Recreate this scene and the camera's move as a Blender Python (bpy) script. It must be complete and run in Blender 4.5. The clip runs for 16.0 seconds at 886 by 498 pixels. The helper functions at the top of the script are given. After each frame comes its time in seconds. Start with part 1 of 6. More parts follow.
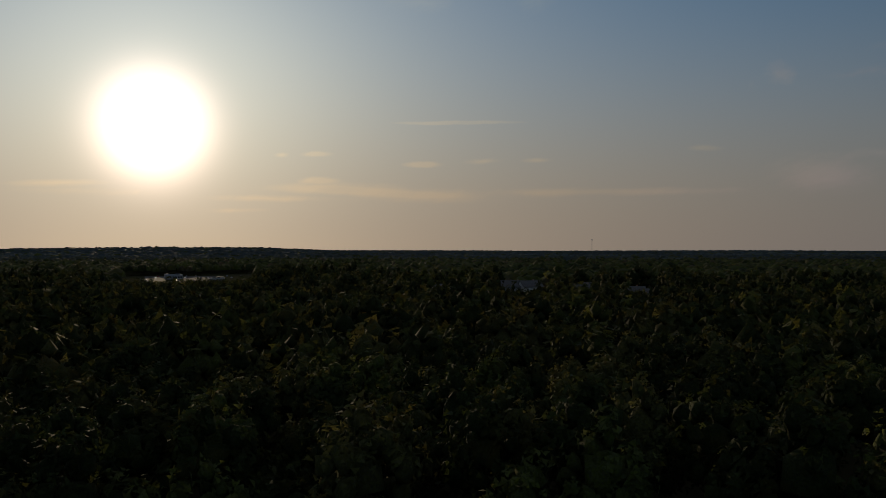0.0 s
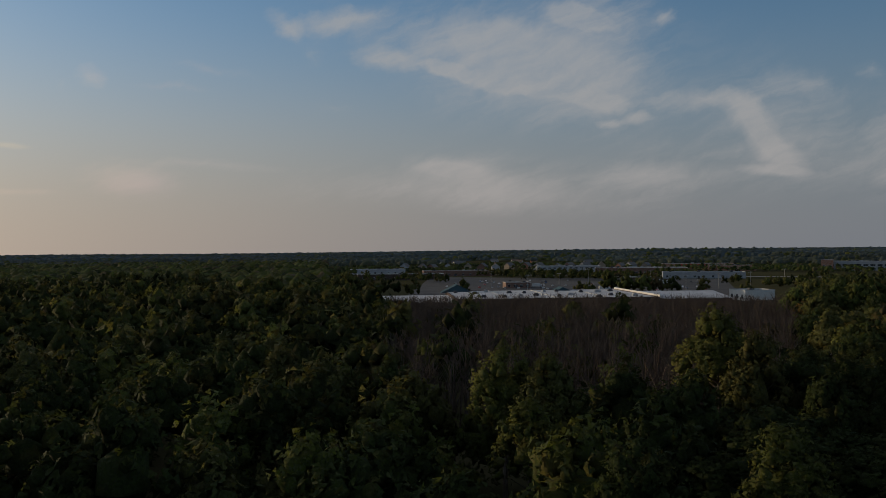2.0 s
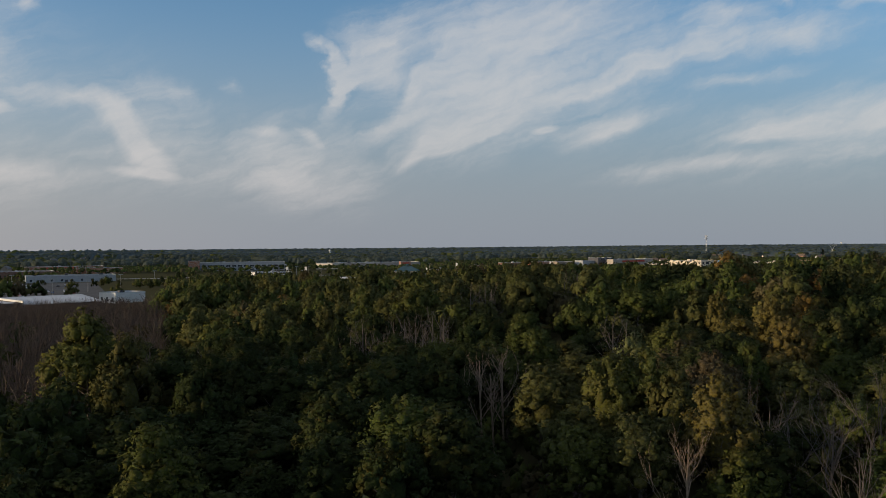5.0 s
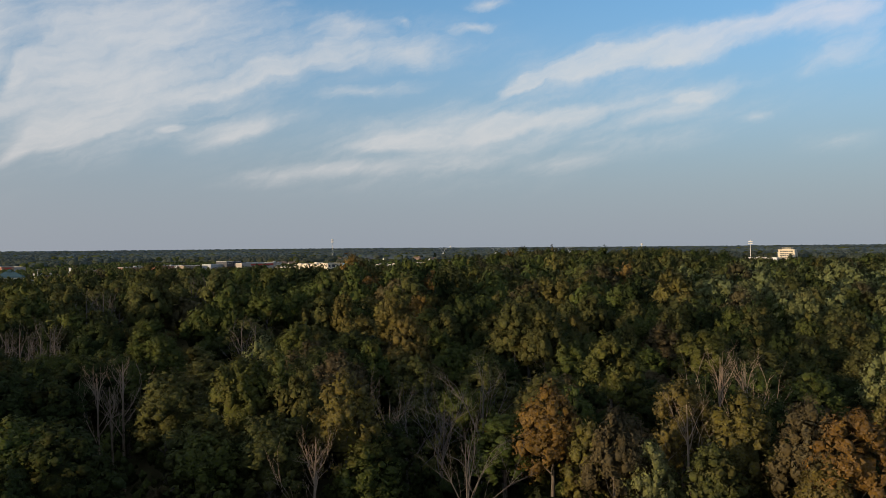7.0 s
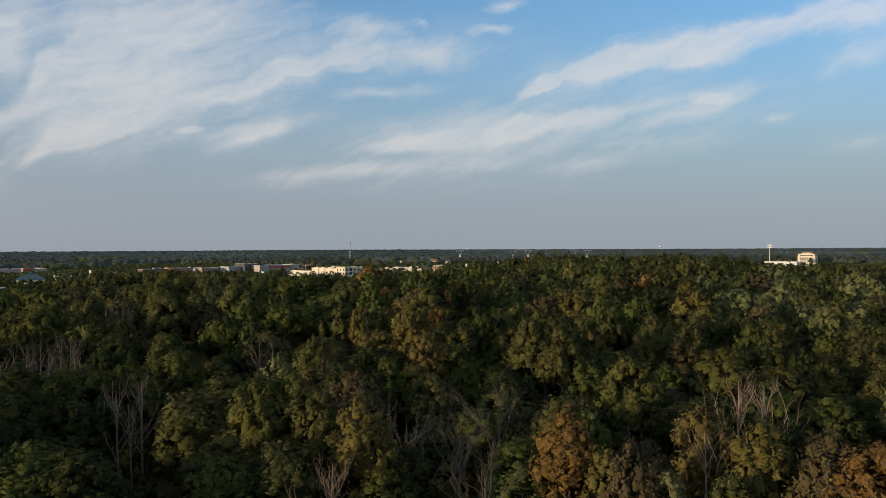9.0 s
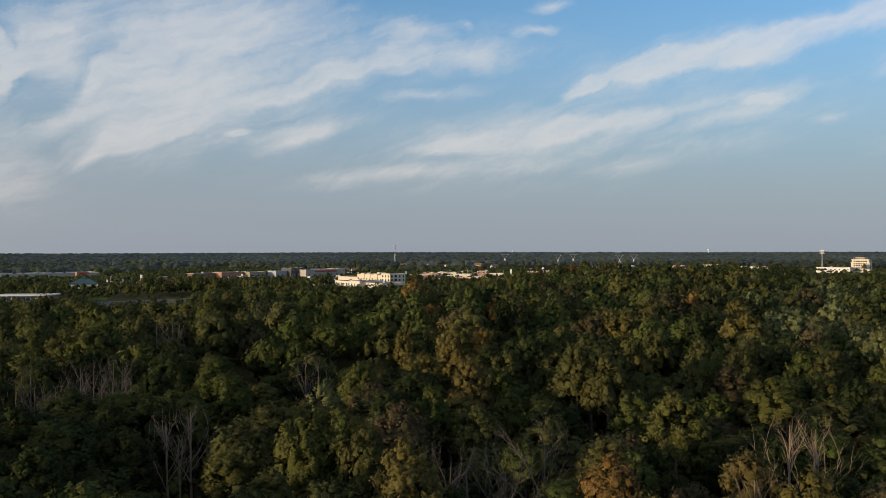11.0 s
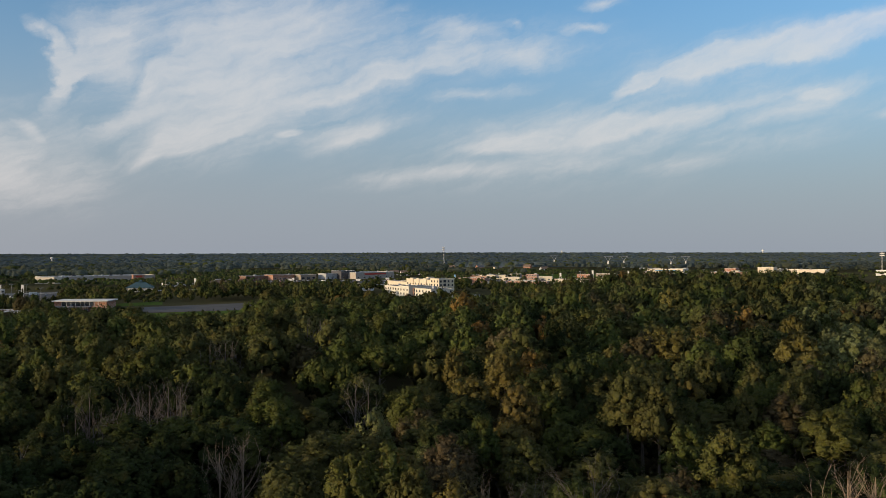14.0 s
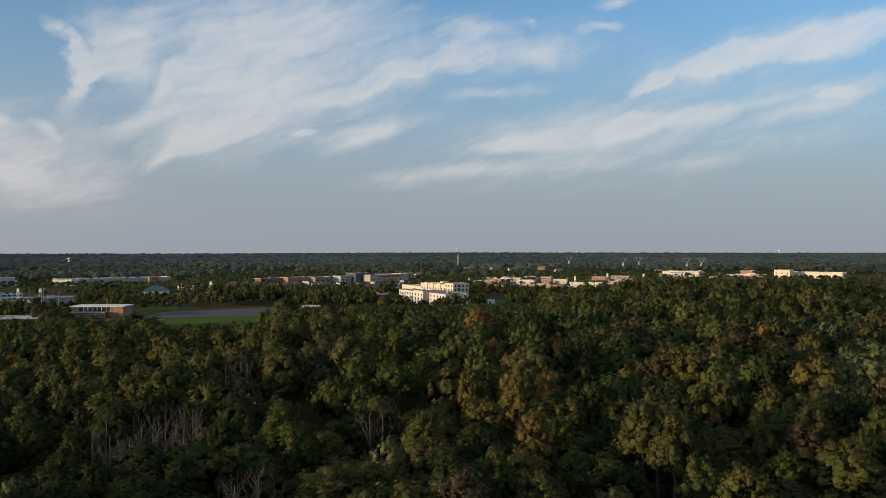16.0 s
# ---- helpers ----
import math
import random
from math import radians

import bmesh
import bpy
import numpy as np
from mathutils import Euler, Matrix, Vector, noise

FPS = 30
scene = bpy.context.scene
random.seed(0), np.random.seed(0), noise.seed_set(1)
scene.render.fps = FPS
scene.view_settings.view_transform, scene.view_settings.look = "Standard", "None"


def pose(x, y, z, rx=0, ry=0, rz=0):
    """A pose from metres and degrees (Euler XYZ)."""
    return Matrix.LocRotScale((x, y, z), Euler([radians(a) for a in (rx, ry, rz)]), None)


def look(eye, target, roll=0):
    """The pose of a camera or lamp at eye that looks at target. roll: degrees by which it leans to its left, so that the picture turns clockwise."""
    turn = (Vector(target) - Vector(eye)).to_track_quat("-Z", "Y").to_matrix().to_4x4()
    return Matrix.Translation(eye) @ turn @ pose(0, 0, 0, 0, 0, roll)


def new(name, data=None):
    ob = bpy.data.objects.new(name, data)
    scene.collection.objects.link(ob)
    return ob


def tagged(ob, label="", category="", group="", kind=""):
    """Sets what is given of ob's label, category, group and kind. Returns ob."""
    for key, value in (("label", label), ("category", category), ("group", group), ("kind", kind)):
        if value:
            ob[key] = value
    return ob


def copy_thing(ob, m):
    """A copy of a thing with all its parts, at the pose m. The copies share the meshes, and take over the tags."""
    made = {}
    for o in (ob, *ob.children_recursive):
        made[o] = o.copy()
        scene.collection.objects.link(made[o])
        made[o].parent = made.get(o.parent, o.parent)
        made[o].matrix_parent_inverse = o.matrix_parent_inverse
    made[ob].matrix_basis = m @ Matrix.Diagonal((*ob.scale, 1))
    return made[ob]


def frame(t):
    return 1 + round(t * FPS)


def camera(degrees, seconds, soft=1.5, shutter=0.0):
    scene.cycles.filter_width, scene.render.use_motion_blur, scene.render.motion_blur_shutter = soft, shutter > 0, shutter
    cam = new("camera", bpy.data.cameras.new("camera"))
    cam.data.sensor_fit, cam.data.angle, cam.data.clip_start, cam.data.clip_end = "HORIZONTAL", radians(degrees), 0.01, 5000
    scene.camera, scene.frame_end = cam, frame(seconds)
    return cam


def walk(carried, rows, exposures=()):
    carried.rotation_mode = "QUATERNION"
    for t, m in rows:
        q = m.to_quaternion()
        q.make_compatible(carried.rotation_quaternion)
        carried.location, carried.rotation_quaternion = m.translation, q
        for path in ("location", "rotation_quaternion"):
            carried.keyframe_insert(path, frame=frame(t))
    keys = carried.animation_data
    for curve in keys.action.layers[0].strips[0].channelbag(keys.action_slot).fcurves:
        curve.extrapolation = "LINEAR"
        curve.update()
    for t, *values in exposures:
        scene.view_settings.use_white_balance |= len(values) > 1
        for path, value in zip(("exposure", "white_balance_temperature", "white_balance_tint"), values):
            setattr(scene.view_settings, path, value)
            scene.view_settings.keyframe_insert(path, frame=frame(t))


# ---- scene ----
# A drone hovers over woodland near a town, turns away from the low sun, then climbs.
# World: the drone stands over the origin; azimuth is clockwise from +y; the ground there is z = 0.
import itertools

cam = camera(54.6, 16.0, soft=0.75)

# seconds, height, azimuth, pitch, lean
PATH = [
    (0.0, 36.0, -52.84, -0.05, 0.0), (0.5, 36.0, -45.04, -0.01, 0.08), (1.0, 36.0, -35.14, -0.01, 0.2),
    (1.5, 36.0, -22.45, 0.0, 0.38), (2.0, 36.0, -9.19, 0.0, 0.53), (2.5, 36.0, 4.16, -0.02, 0.65),
    (3.0, 36.0, 16.59, -0.09, 0.68), (3.2, 36.0, 21.6, -0.12, 0.68), (3.3, 36.0, 24.0, -0.13, 0.67),
    (3.4, 36.0, 25.8, -0.15, 0.66), (3.55, 36.0, 27.1, -0.16, 0.65), (3.8, 36.0, 27.7, -0.18, 0.63),
    (4.5, 36.0, 28.4, -0.22, 0.58), (4.8, 36.0, 29.4, -0.23, 0.56), (5.0, 36.0, 31.1, -0.24, 0.54),
    (5.15, 36.0, 33.1, -0.25, 0.53), (5.3, 36.0, 36.14, -0.25, 0.53), (5.5, 36.0, 41.39, -0.25, 0.54),
    (5.7, 36.0, 46.9, -0.25, 0.56), (5.9, 36.0, 51.9, -0.25, 0.57), (6.0, 36.0, 53.05, -0.24, 0.57),
    (6.2, 36.0, 53.25, -0.23, 0.55), (6.5, 36.0, 53.35, -0.23, 0.52), (7.0, 36.0, 55.5, -0.23, 0.48),
    (7.5, 36.0, 56.05, -0.23, 0.43), (8.0, 36.5, 55.92, -0.22, 0.38), (8.5, 37.48, 55.14, -0.18, 0.33),
    (9.0, 38.64, 54.36, -0.14, 0.26), (9.2, 39.2, 54.03, -0.12, 0.24), (10.2, 41.3, 52.5, -0.05, 0.17),
    (11.3, 43.8, 50.98, 0.0, 0.13), (11.5, 44.33, 50.73, 0.0, 0.13), (12.0, 45.62, 50.12, -0.01, 0.13),
    (12.5, 46.78, 49.51, -0.01, 0.14), (13.0, 47.31, 48.94, -0.02, 0.17), (13.5, 47.42, 48.55, -0.03, 0.18),
    (14.0, 48.02, 48.11, -0.04, 0.16), (14.5, 49.26, 47.82, -0.05, 0.15), (15.0, 50.63, 47.64, -0.07, 0.15),
    (15.5, 51.8, 47.52, -0.09, 0.14), (16.0, 53.0, 47.15, -0.1, 0.11),
]
EXPOSURES = [(0.0, -1.98), (0.5, -2.06), (1.0, -1.92), (1.5, -1.5), (2.0, -0.97), (2.5, -0.62), (3.0, -0.36), (5.3, -0.2), (6.0, -0.05), (16.0, -0.05)]
walk(cam, [(t, pose(0, 0, z, 90 + pitch, lean, -az)) for t, z, az, pitch, lean in PATH], EXPOSURES)

# ---- sky and sun ----
SUN_AZ, SUN_EL = -71.5, 7.7


def sun_direction():
    a, e = radians(SUN_AZ), radians(SUN_EL)
    return Vector((math.sin(a) * math.cos(e), math.cos(a) * math.cos(e), math.sin(e)))


sun = new("sun", bpy.data.lights.new("sun", "SUN"))
sun.data.energy, sun.data.angle, sun.data.color = 4.6, radians(0.6), (1.0, 0.76, 0.47)
sun.matrix_world = look(sun_direction() * 900, (0, 0, 0))

world = bpy.data.worlds.new("world")
scene.world = world
world.use_nodes = True
WT = world.node_tree
WT.nodes.clear()


def wnode(kind, **values):
    n = WT.nodes.new(kind)
    for key, value in values.items():
        setattr(n, key, value)
    return n


def wlink(a, b):
    WT.links.new(a, b)


def wmath(op, a, b=None, c=None, clamp=False):
    n = wnode("ShaderNodeMath", operation=op, use_clamp=clamp)
    for i, v in enumerate((a, b, c)):
        if v is None:
            continue
        if isinstance(v, (int, float)):
            n.inputs[i].default_value = v
        else:
            wlink(v, n.inputs[i])
    return n.outputs[0]


sky = wnode("ShaderNodeTexSky", sky_type="NISHITA", sun_disc=False, sun_elevation=radians(SUN_EL),
            sun_rotation=radians(SUN_AZ), altitude=200.0, air_density=1.0, dust_density=0.7, ozone_density=2.0)
way = wnode("ShaderNodeTexCoord").outputs["Generated"]
split = wnode("ShaderNodeSeparateXYZ")
wlink(way, split.inputs[0])
az_deg = wmath("MULTIPLY", wmath("ARCTAN2", split.outputs[0], split.outputs[1]), 57.29578)
el_deg = wmath("MULTIPLY", wmath("ARCSINE", split.outputs[2]), 57.29578)
plane = wnode("ShaderNodeCombineXYZ")
wlink(az_deg, plane.inputs[0])
wlink(el_deg, plane.inputs[1])


def sky_noise(scale, detail, rough, stretch=(1, 1, 1), turn=0.0, shift=0.0, vector=None):
    m = wnode("ShaderNodeMapping", vector_type="TEXTURE")
    m.inputs["Location"].default_value = (shift, shift, 0)
    m.inputs["Rotation"].default_value = (0, 0, radians(turn))
    m.inputs["Scale"].default_value = stretch
    wlink(vector or plane.outputs[0], m.inputs[0])
    n = wnode("ShaderNodeTexNoise")
    n.inputs["Scale"].default_value, n.inputs["Detail"].default_value, n.inputs["Roughness"].default_value = scale, detail, rough
    wlink(m.outputs[0], n.inputs["Vector"])
    return n


# wisps bend with two scales of turbulence
bend = wnode("ShaderNodeVectorMath", operation="MULTIPLY_ADD")
wlink(sky_noise(0.28, 5, 0.6).outputs["Color"], bend.inputs[0])
bend.inputs[1].default_value = (3.2, 1.8, 0)
shifted = wnode("ShaderNodeVectorMath", operation="SUBTRACT")
wlink(plane.outputs[0], shifted.inputs[0])
shifted.inputs[1].default_value = (1.6, 0.9, 0)
wlink(shifted.outputs[0], bend.inputs[2])
# low thin streaks and the trail stay straight: they bend less
bend_low = wnode("ShaderNodeMix", data_type="VECTOR")
wlink(wmath("MULTIPLY_ADD", wmath("MULTIPLY", el_deg, 1.0), 0.22, -1.1, clamp=True), bend_low.inputs["Factor"])
wlink(plane.outputs[0], bend_low.inputs[4])
wlink(bend.outputs[0], bend_low.inputs[5])
straight = wnode("ShaderNodeMix", data_type="VECTOR")
straight.inputs["Factor"].default_value = 0.12
wlink(plane.outputs[0], straight.inputs[4])
wlink(bend.outputs[0], straight.inputs[5])
cover = {"value": None}


def cloud(az, el, length, width, angle, strength):
    """One wisp: a soft ellipse on the sky, in degrees."""
    m = wnode("ShaderNodeMapping", vector_type="TEXTURE")
    m.inputs["Location"].default_value = (az, el, 0)
    m.inputs["Rotation"].default_value = (0, 0, radians(angle))
    m.inputs["Scale"].default_value = (length, width, 1)
    wlink(straight.outputs[1] if width < 0.35 else bend_low.outputs[1], m.inputs[0])
    g = wnode("ShaderNodeTexGradient", gradient_type="SPHERICAL")
    wlink(m.outputs[0], g.inputs[0])
    cover["value"] = wmath("MULTIPLY_ADD", g.outputs["Fac"], strength * (3.0 if width < 0.35 else 1.75), cover["value"] if cover["value"] is not None else 0.0)


cloud(51.41, 5.20, 11.08, 0.66, 3, 0.18)
cloud(64.84, 5.60, 11.47, 0.74, 3, 0.14)
cloud(69.32, 6.68, 6.42, 0.88, 4, 0.24)
cloud(41.42, 7.70, 6.21, 0.88, 12, 0.33)
cloud(35.30, 12.61, 11.88, 6.73, 20, 0.38)
cloud(33.41, 8.50, 6.96, 3.84, 17, 0.36)
cloud(43.31, 10.65, 10.29, 3.84, 16, 0.27)
cloud(26.35, 12.28, 4.38, 3.84, -11, 0.32)
cloud(24.69, 5.51, 8.55, 5.13, -2, 0.18)
cloud(51.37, 7.62, 15.08, 3.84, 5, 0.2)
cloud(66.86, 11.6, 10.12, 2.31, 8, 0.18)
cloud(68.10, 8.56, 8.81, 2.56, 3, 0.12)
cloud(56.93, 7.06, 9.90, 2.56, 4, 0.27)
cloud(52.68, 4.67, 24.35, 2.88, 1, 0.12)
cloud(49.44, 13.51, 9.66, 2.88, -1, 0.29)
cloud(22.73, 13.06, 1.47, 0.59, -24, 0.57)
cloud(23.73, 11.87, 1.34, 0.74, -82, 0.76)
cloud(24.49, 10.80, 1.13, 0.88, -35, 0.66)
cloud(24.43, 9.68, 2.03, 0.66, -130, 0.76)
cloud(26.13, 12.06, 3.19, 2.06, -15, 0.52)
cloud(27.90, 14.07, 5.40, 2.56, 7, 0.32)
cloud(30.34, 10.98, 3.26, 1.03, 37, 0.66)
cloud(32.69, 12.84, 1.84, 1.18, 17, 0.66)
cloud(36.58, 13.37, 4.86, 1.47, 8, 0.38)
cloud(38.34, 14.47, 8.12, 2.56, 9, 0.27)
cloud(28.93, 5.58, 1.89, 0.52, 33, 0.47)
cloud(32.12, 7.12, 4.17, 1.03, 18, 0.76)
cloud(32.32, 8.09, 3.50, 1.84, 15, 0.38)
cloud(40.53, 10.20, 3.48, 0.74, 19, 0.47)
cloud(44.56, 11.47, 3.63, 1.03, 15, 0.66)
cloud(37.94, 7.52, 1.12, 0.29, 10, 0.38)
cloud(42.41, 7.43, 4.28, 0.74, 20, 0.38)
cloud(41.39, 6.94, 3.75, 1.18, 11, 0.24)
cloud(61.20, 10.58, 2.62, 0.66, 23, 0.76)
cloud(65.73, 11.71, 3.79, 1.03, 8, 0.76)
cloud(71.46, 12.14, 4.14, 1.18, 5, 0.57)
cloud(66.80, 9.79, 9.93, 1.92, 3, 0.12)
cloud(53.46, 6.77, 4.74, 0.66, 3, 0.47)
cloud(59.41, 7.74, 3.10, 0.88, 14, 0.66)
cloud(63.56, 8.45, 3.16, 1.03, 4, 0.47)
cloud(70.43, 8.49, 4.89, 0.88, 10, 0.43)
cloud(71.65, 9.42, 1.29, 0.44, 6, 0.47)
cloud(48.70, 12.48, 2.53, 1.18, 17, 0.66)
cloud(53.48, 12.53, 4.31, 1.47, 1, 0.52)
cloud(50.95, 10.20, 4.72, 0.59, 6, 0.47)
cloud(49.34, 14.41, 3.09, 1.03, -1, 0.47)
cloud(52.89, 14.64, 0.96, 0.44, -11, 0.38)
cloud(57.71, 13.99, 1.93, 0.44, -1, 0.57)
cloud(58.94, 15.51, 2.30, 0.59, 1, 0.57)
cloud(50.31, 5.3, 3.98, 0.59, 4, 0.16)
cloud(63.67, 5.33, 3.44, 0.74, 9, 0.28)
cloud(44.95, 4.63, 5.96, 0.88, 7, 0.24)
cloud(20.34, 7.55, 1.2, 0.59, -5, 0.2)
cloud(22.20, 7.34, 1.4, 0.59, -40, 0.2)
cloud(20.79, 5.55, 2.72, 2.56, 31, 0.14)
cloud(23.92, 3.96, 4.08, 2.56, 6, 0.18)
cloud(58.07, 13.02, 8.36, 3.20, -5, 0.18)
cloud(67.14, 11.58, 9.87, 2.56, 8, 0.14)
cloud(36.34, 13.80, 13.45, 7.05, 9, 0.23)
cloud(58.95, 7.84, 9.03, 2.56, 1, 0.27)
cloud(74.16, 8.27, 11.51, 2.56, 4, 0.18)
cloud(55.22, 4.95, 15.20, 2.24, 1, 0.10)
cloud(32.26, 7.74, 6.90, 3.84, 10, 0.23)
cloud(69.75, 12.82, 6.23, 1.62, 2, 0.38)
cloud(80.09, 13.86, 4.32, 1.92, 3, 0.57)
cloud(80.08, 11.17, 4.06, 1.47, 3, 0.43)
cloud(75.47, 7.82, 1.26, 0.52, 3, 0.33)
cloud(80.21, 6.08, 3.66, 1.11, 4, 0.28)
cloud(81.83, 12.55, 2.72, 2.56, 11, 0.23)
cloud(-3.98, 13.58, 11.69, 7.05, 1, 0.27)
cloud(0.55, 10.45, 8.00, 3.84, -14, 0.32)
cloud(12.02, 7.45, 6.24, 4.49, -45, 0.27)
cloud(21.38, 5.69, 7.32, 5.77, -11, 0.2)
cloud(4.36, 4.30, 8.45, 3.84, -2, 0.25)
cloud(-6.51, 4.86, 6.66, 3.20, -6, 0.23)
cloud(36.11, 13.61, 12.49, 9.61, -12, 0.11)
cloud(1.50, 11.82, 16.89, 5.13, -2, 0.2)
cloud(14.51, 6.25, 14.42, 4.49, -2, 0.22)
cloud(-8.79, 11.87, 2.39, 0.59, -8, 0.76)
cloud(-4.50, 10.95, 3.98, 0.88, -9, 0.57)
cloud(0.57, 9.86, 3.08, 0.96, -17, 0.66)
cloud(0.45, 10.57, 1.32, 0.44, -28, 0.38)
cloud(1.82, 8.12, 1.17, 0.37, 1, 0.57)
cloud(3.74, 8.40, 1.29, 0.52, 10, 0.66)
cloud(-0.31, 14.80, 3.02, 0.88, -18, 0.76)
cloud(2.19, 14.84, 4.53, 1.84, -6, 0.38)
cloud(5.53, 14.71, 1.06, 0.59, -3, 0.47)
cloud(-6.02, 13.94, 3.06, 1.62, 2, 0.52)
cloud(-3.69, 12.66, 5.88, 2.56, -1, 0.27)
cloud(7.82, 9.32, 3.65, 0.88, -4, 0.47)
cloud(10.53, 8.00, 2.50, 1.33, -48, 0.57)
cloud(12.14, 5.74, 2.70, 1.11, -40, 0.57)
cloud(11.99, 4.69, 2.59, 0.44, -6, 0.57)
cloud(13.45, 9.96, 3.21, 1.18, -10, 0.33)
cloud(-8.55, 5.35, 2.79, 0.66, -4, 0.38)
cloud(4.50, 4.62, 5.58, 1.18, -3, 0.38)
cloud(-5.21, 3.30, 7.36, 1.84, -4, 0.24)
cloud(19.46, 7.62, 1.73, 0.44, 2, 0.32)
cloud(22.36, 7.38, 1.3, 0.52, -44, 0.25)
cloud(19.82, 5.03, 4.13, 2.56, -34, 0.17)
cloud(17.46, 10.19, 1.31, 0.59, -27, 0.33)
cloud(19.09, 3.85, 7.34, 1.47, -3, 0.19)
cloud(-4.56, 12.24, 11.38, 5.77, -13, 0.27)
cloud(-16.33, 14.82, 5.58, 2.56, 1, 0.27)
cloud(-28.94, 4.48, 3.96, 1.62, -6, 0.47)
cloud(-6.60, 4.41, 14.71, 2.56, -4, 0.23)
cloud(-19.49, 14.58, 1.58, 0.88, -36, 0.57)
cloud(-15.95, 14.90, 3.84, 1.03, 7, 0.57)
cloud(-12.81, 12.51, 2.33, 1.03, -13, 0.76)
cloud(-9.93, 13.84, 4.81, 2.56, 0, 0.27)
cloud(-31.50, 10.71, 1.15, 0.88, 1, 0.66)
cloud(-32.97, 10.10, 0.72, 0.52, 1, 0.38)
cloud(-26.48, 10.39, 3.06, 0.44, -2, 0.38)
cloud(-24.03, 11.50, 3.36, 0.52, -8, 0.38)
cloud(-16.53, 9.43, 2.06, 0.59, -3, 0.28)
cloud(-17.63, 12.58, 0.95, 0.88, -1, 0.28)
cloud(-35.87, 6.37, 1.40, 0.29, -2, 0.57)
cloud(-24.62, 5.58, 6.95, 0.44, -3, 0.43)
cloud(-29.12, 4.48, 4.07, 1.47, -2, 0.43)
cloud(-8.73, 5.34, 3.70, 1.03, -8, 0.38)
cloud(-46.91, 3.68, 3.49, 0.44, -1, 0.47)
cloud(-38.19, 3.63, 7.01, 0.37, 0, 0.38)
cloud(-11.40, 3.92, 17.45, 1.92, -1, 0.24)
cloud(-55.80, 3.61, 17.43, 0.88, -0, 0.21)
cloud(-58.74, 3.75, 7.69, 0.37, -2, 0.47)
cloud(-51.78, 8.32, 4.97, 0.18, 0, 0.85)
cloud(-54.32, 15.93, 2.56, 1.03, -5, 0.57)
cloud(-46.81, 15.95, 2.11, 1.03, 2, 0.57)
cloud(-54.12, 5.55, 1.69, 0.29, 1, 0.76)
cloud(-61.22, 6.19, 1.42, 0.26, 2, 0.66)
cloud(-63.51, 6.10, 0.66, 0.22, 6, 0.47)
cloud(-50.17, 5.76, 1.67, 0.26, 1, 0.47)
cloud(-46.61, 5.79, 1.41, 0.22, 0, 0.47)
cloud(-61.04, 4.50, 1.66, 0.29, -0, 0.57)
cloud(-76.99, 3.98, 3.78, 0.29, 2, 0.47)
cloud(-59.90, 4.04, 4.82, 0.59, -0, 0.66)
cloud(-53.74, 3.49, 5.54, 0.59, -1, 0.57)
cloud(-41.66, 3.74, 8.92, 0.37, -0, 0.47)
cloud(-75.31, 3.52, 5.75, 0.37, 0, 0.38)
cloud(-64.26, 3.25, 5.37, 0.29, 0, 0.38)
cloud(-66.46, 2.46, 2.79, 0.22, 1, 0.28)
cloud(72.2, 12.7, 6.0, 1.3, 9, 0.55)
cloud(77.0, 13.5, 6.0, 1.4, 6, 0.6)
cloud(64.0, 11.3, 5.5, 1.2, 13, 0.45)
cloud(66.5, 9.0, 6.0, 0.8, 10, 0.3)
cloud(72.5, 9.8, 5.0, 0.9, 7, 0.4)
cloud(52.0, 7.0, 5.0, 0.8, 8, 0.4)
cloud(25.6, 11.9, 1.9, 1.2, 55, 0.55)
cloud(29.0, 9.2, 5.0, 1.2, 38, 0.4)
cloud(33.5, 11.6, 6.0, 1.1, 24, 0.4)

fibre = sky_noise(0.8, 5, 0.6, (5.0, 0.8, 1), 19, 3.0, bend.outputs[0]).outputs["Fac"]
tuft = sky_noise(0.6, 8, 0.68, (1.7, 1.0, 1), 30, 7.0, bend.outputs[0]).outputs["Fac"]
grain = wmath("MULTIPLY_ADD", wmath("MULTIPLY_ADD", fibre, 1.3, wmath("MULTIPLY", tuft, 0.9)), 1.0, -1.1)
# unseen thin cloud overhead, added to raise the fill light on the trees
overhead = wnode("ShaderNodeMapRange", interpolation_type="SMOOTHSTEP")
wlink(el_deg, overhead.inputs["Value"])
overhead.inputs[1].default_value, overhead.inputs[2].default_value = 17.0, 26.0
fill_veil = wmath("MULTIPLY", overhead.outputs[0], sky_noise(0.05, 5, 0.6, (3.0, 1.0, 1), 19, 5.0).outputs["Fac"])
total = wmath("MINIMUM", wmath("MULTIPLY_ADD", fill_veil, 1.9, cover["value"]), 1.25)
wear = wmath("MULTIPLY", grain, wmath("MULTIPLY", total, 2.6, clamp=True))
spread = wnode("ShaderNodeMapRange", interpolation_type="SMOOTHSTEP")
wlink(wmath("MULTIPLY_ADD", wear, 1.0, total), spread.inputs["Value"])
spread.inputs[1].default_value, spread.inputs[2].default_value = 0.0, 1.75
spread.inputs[3].default_value, spread.inputs[4].default_value = 0.0, 1.0
density = wmath("MULTIPLY", spread.outputs[0], 0.95, clamp=True)

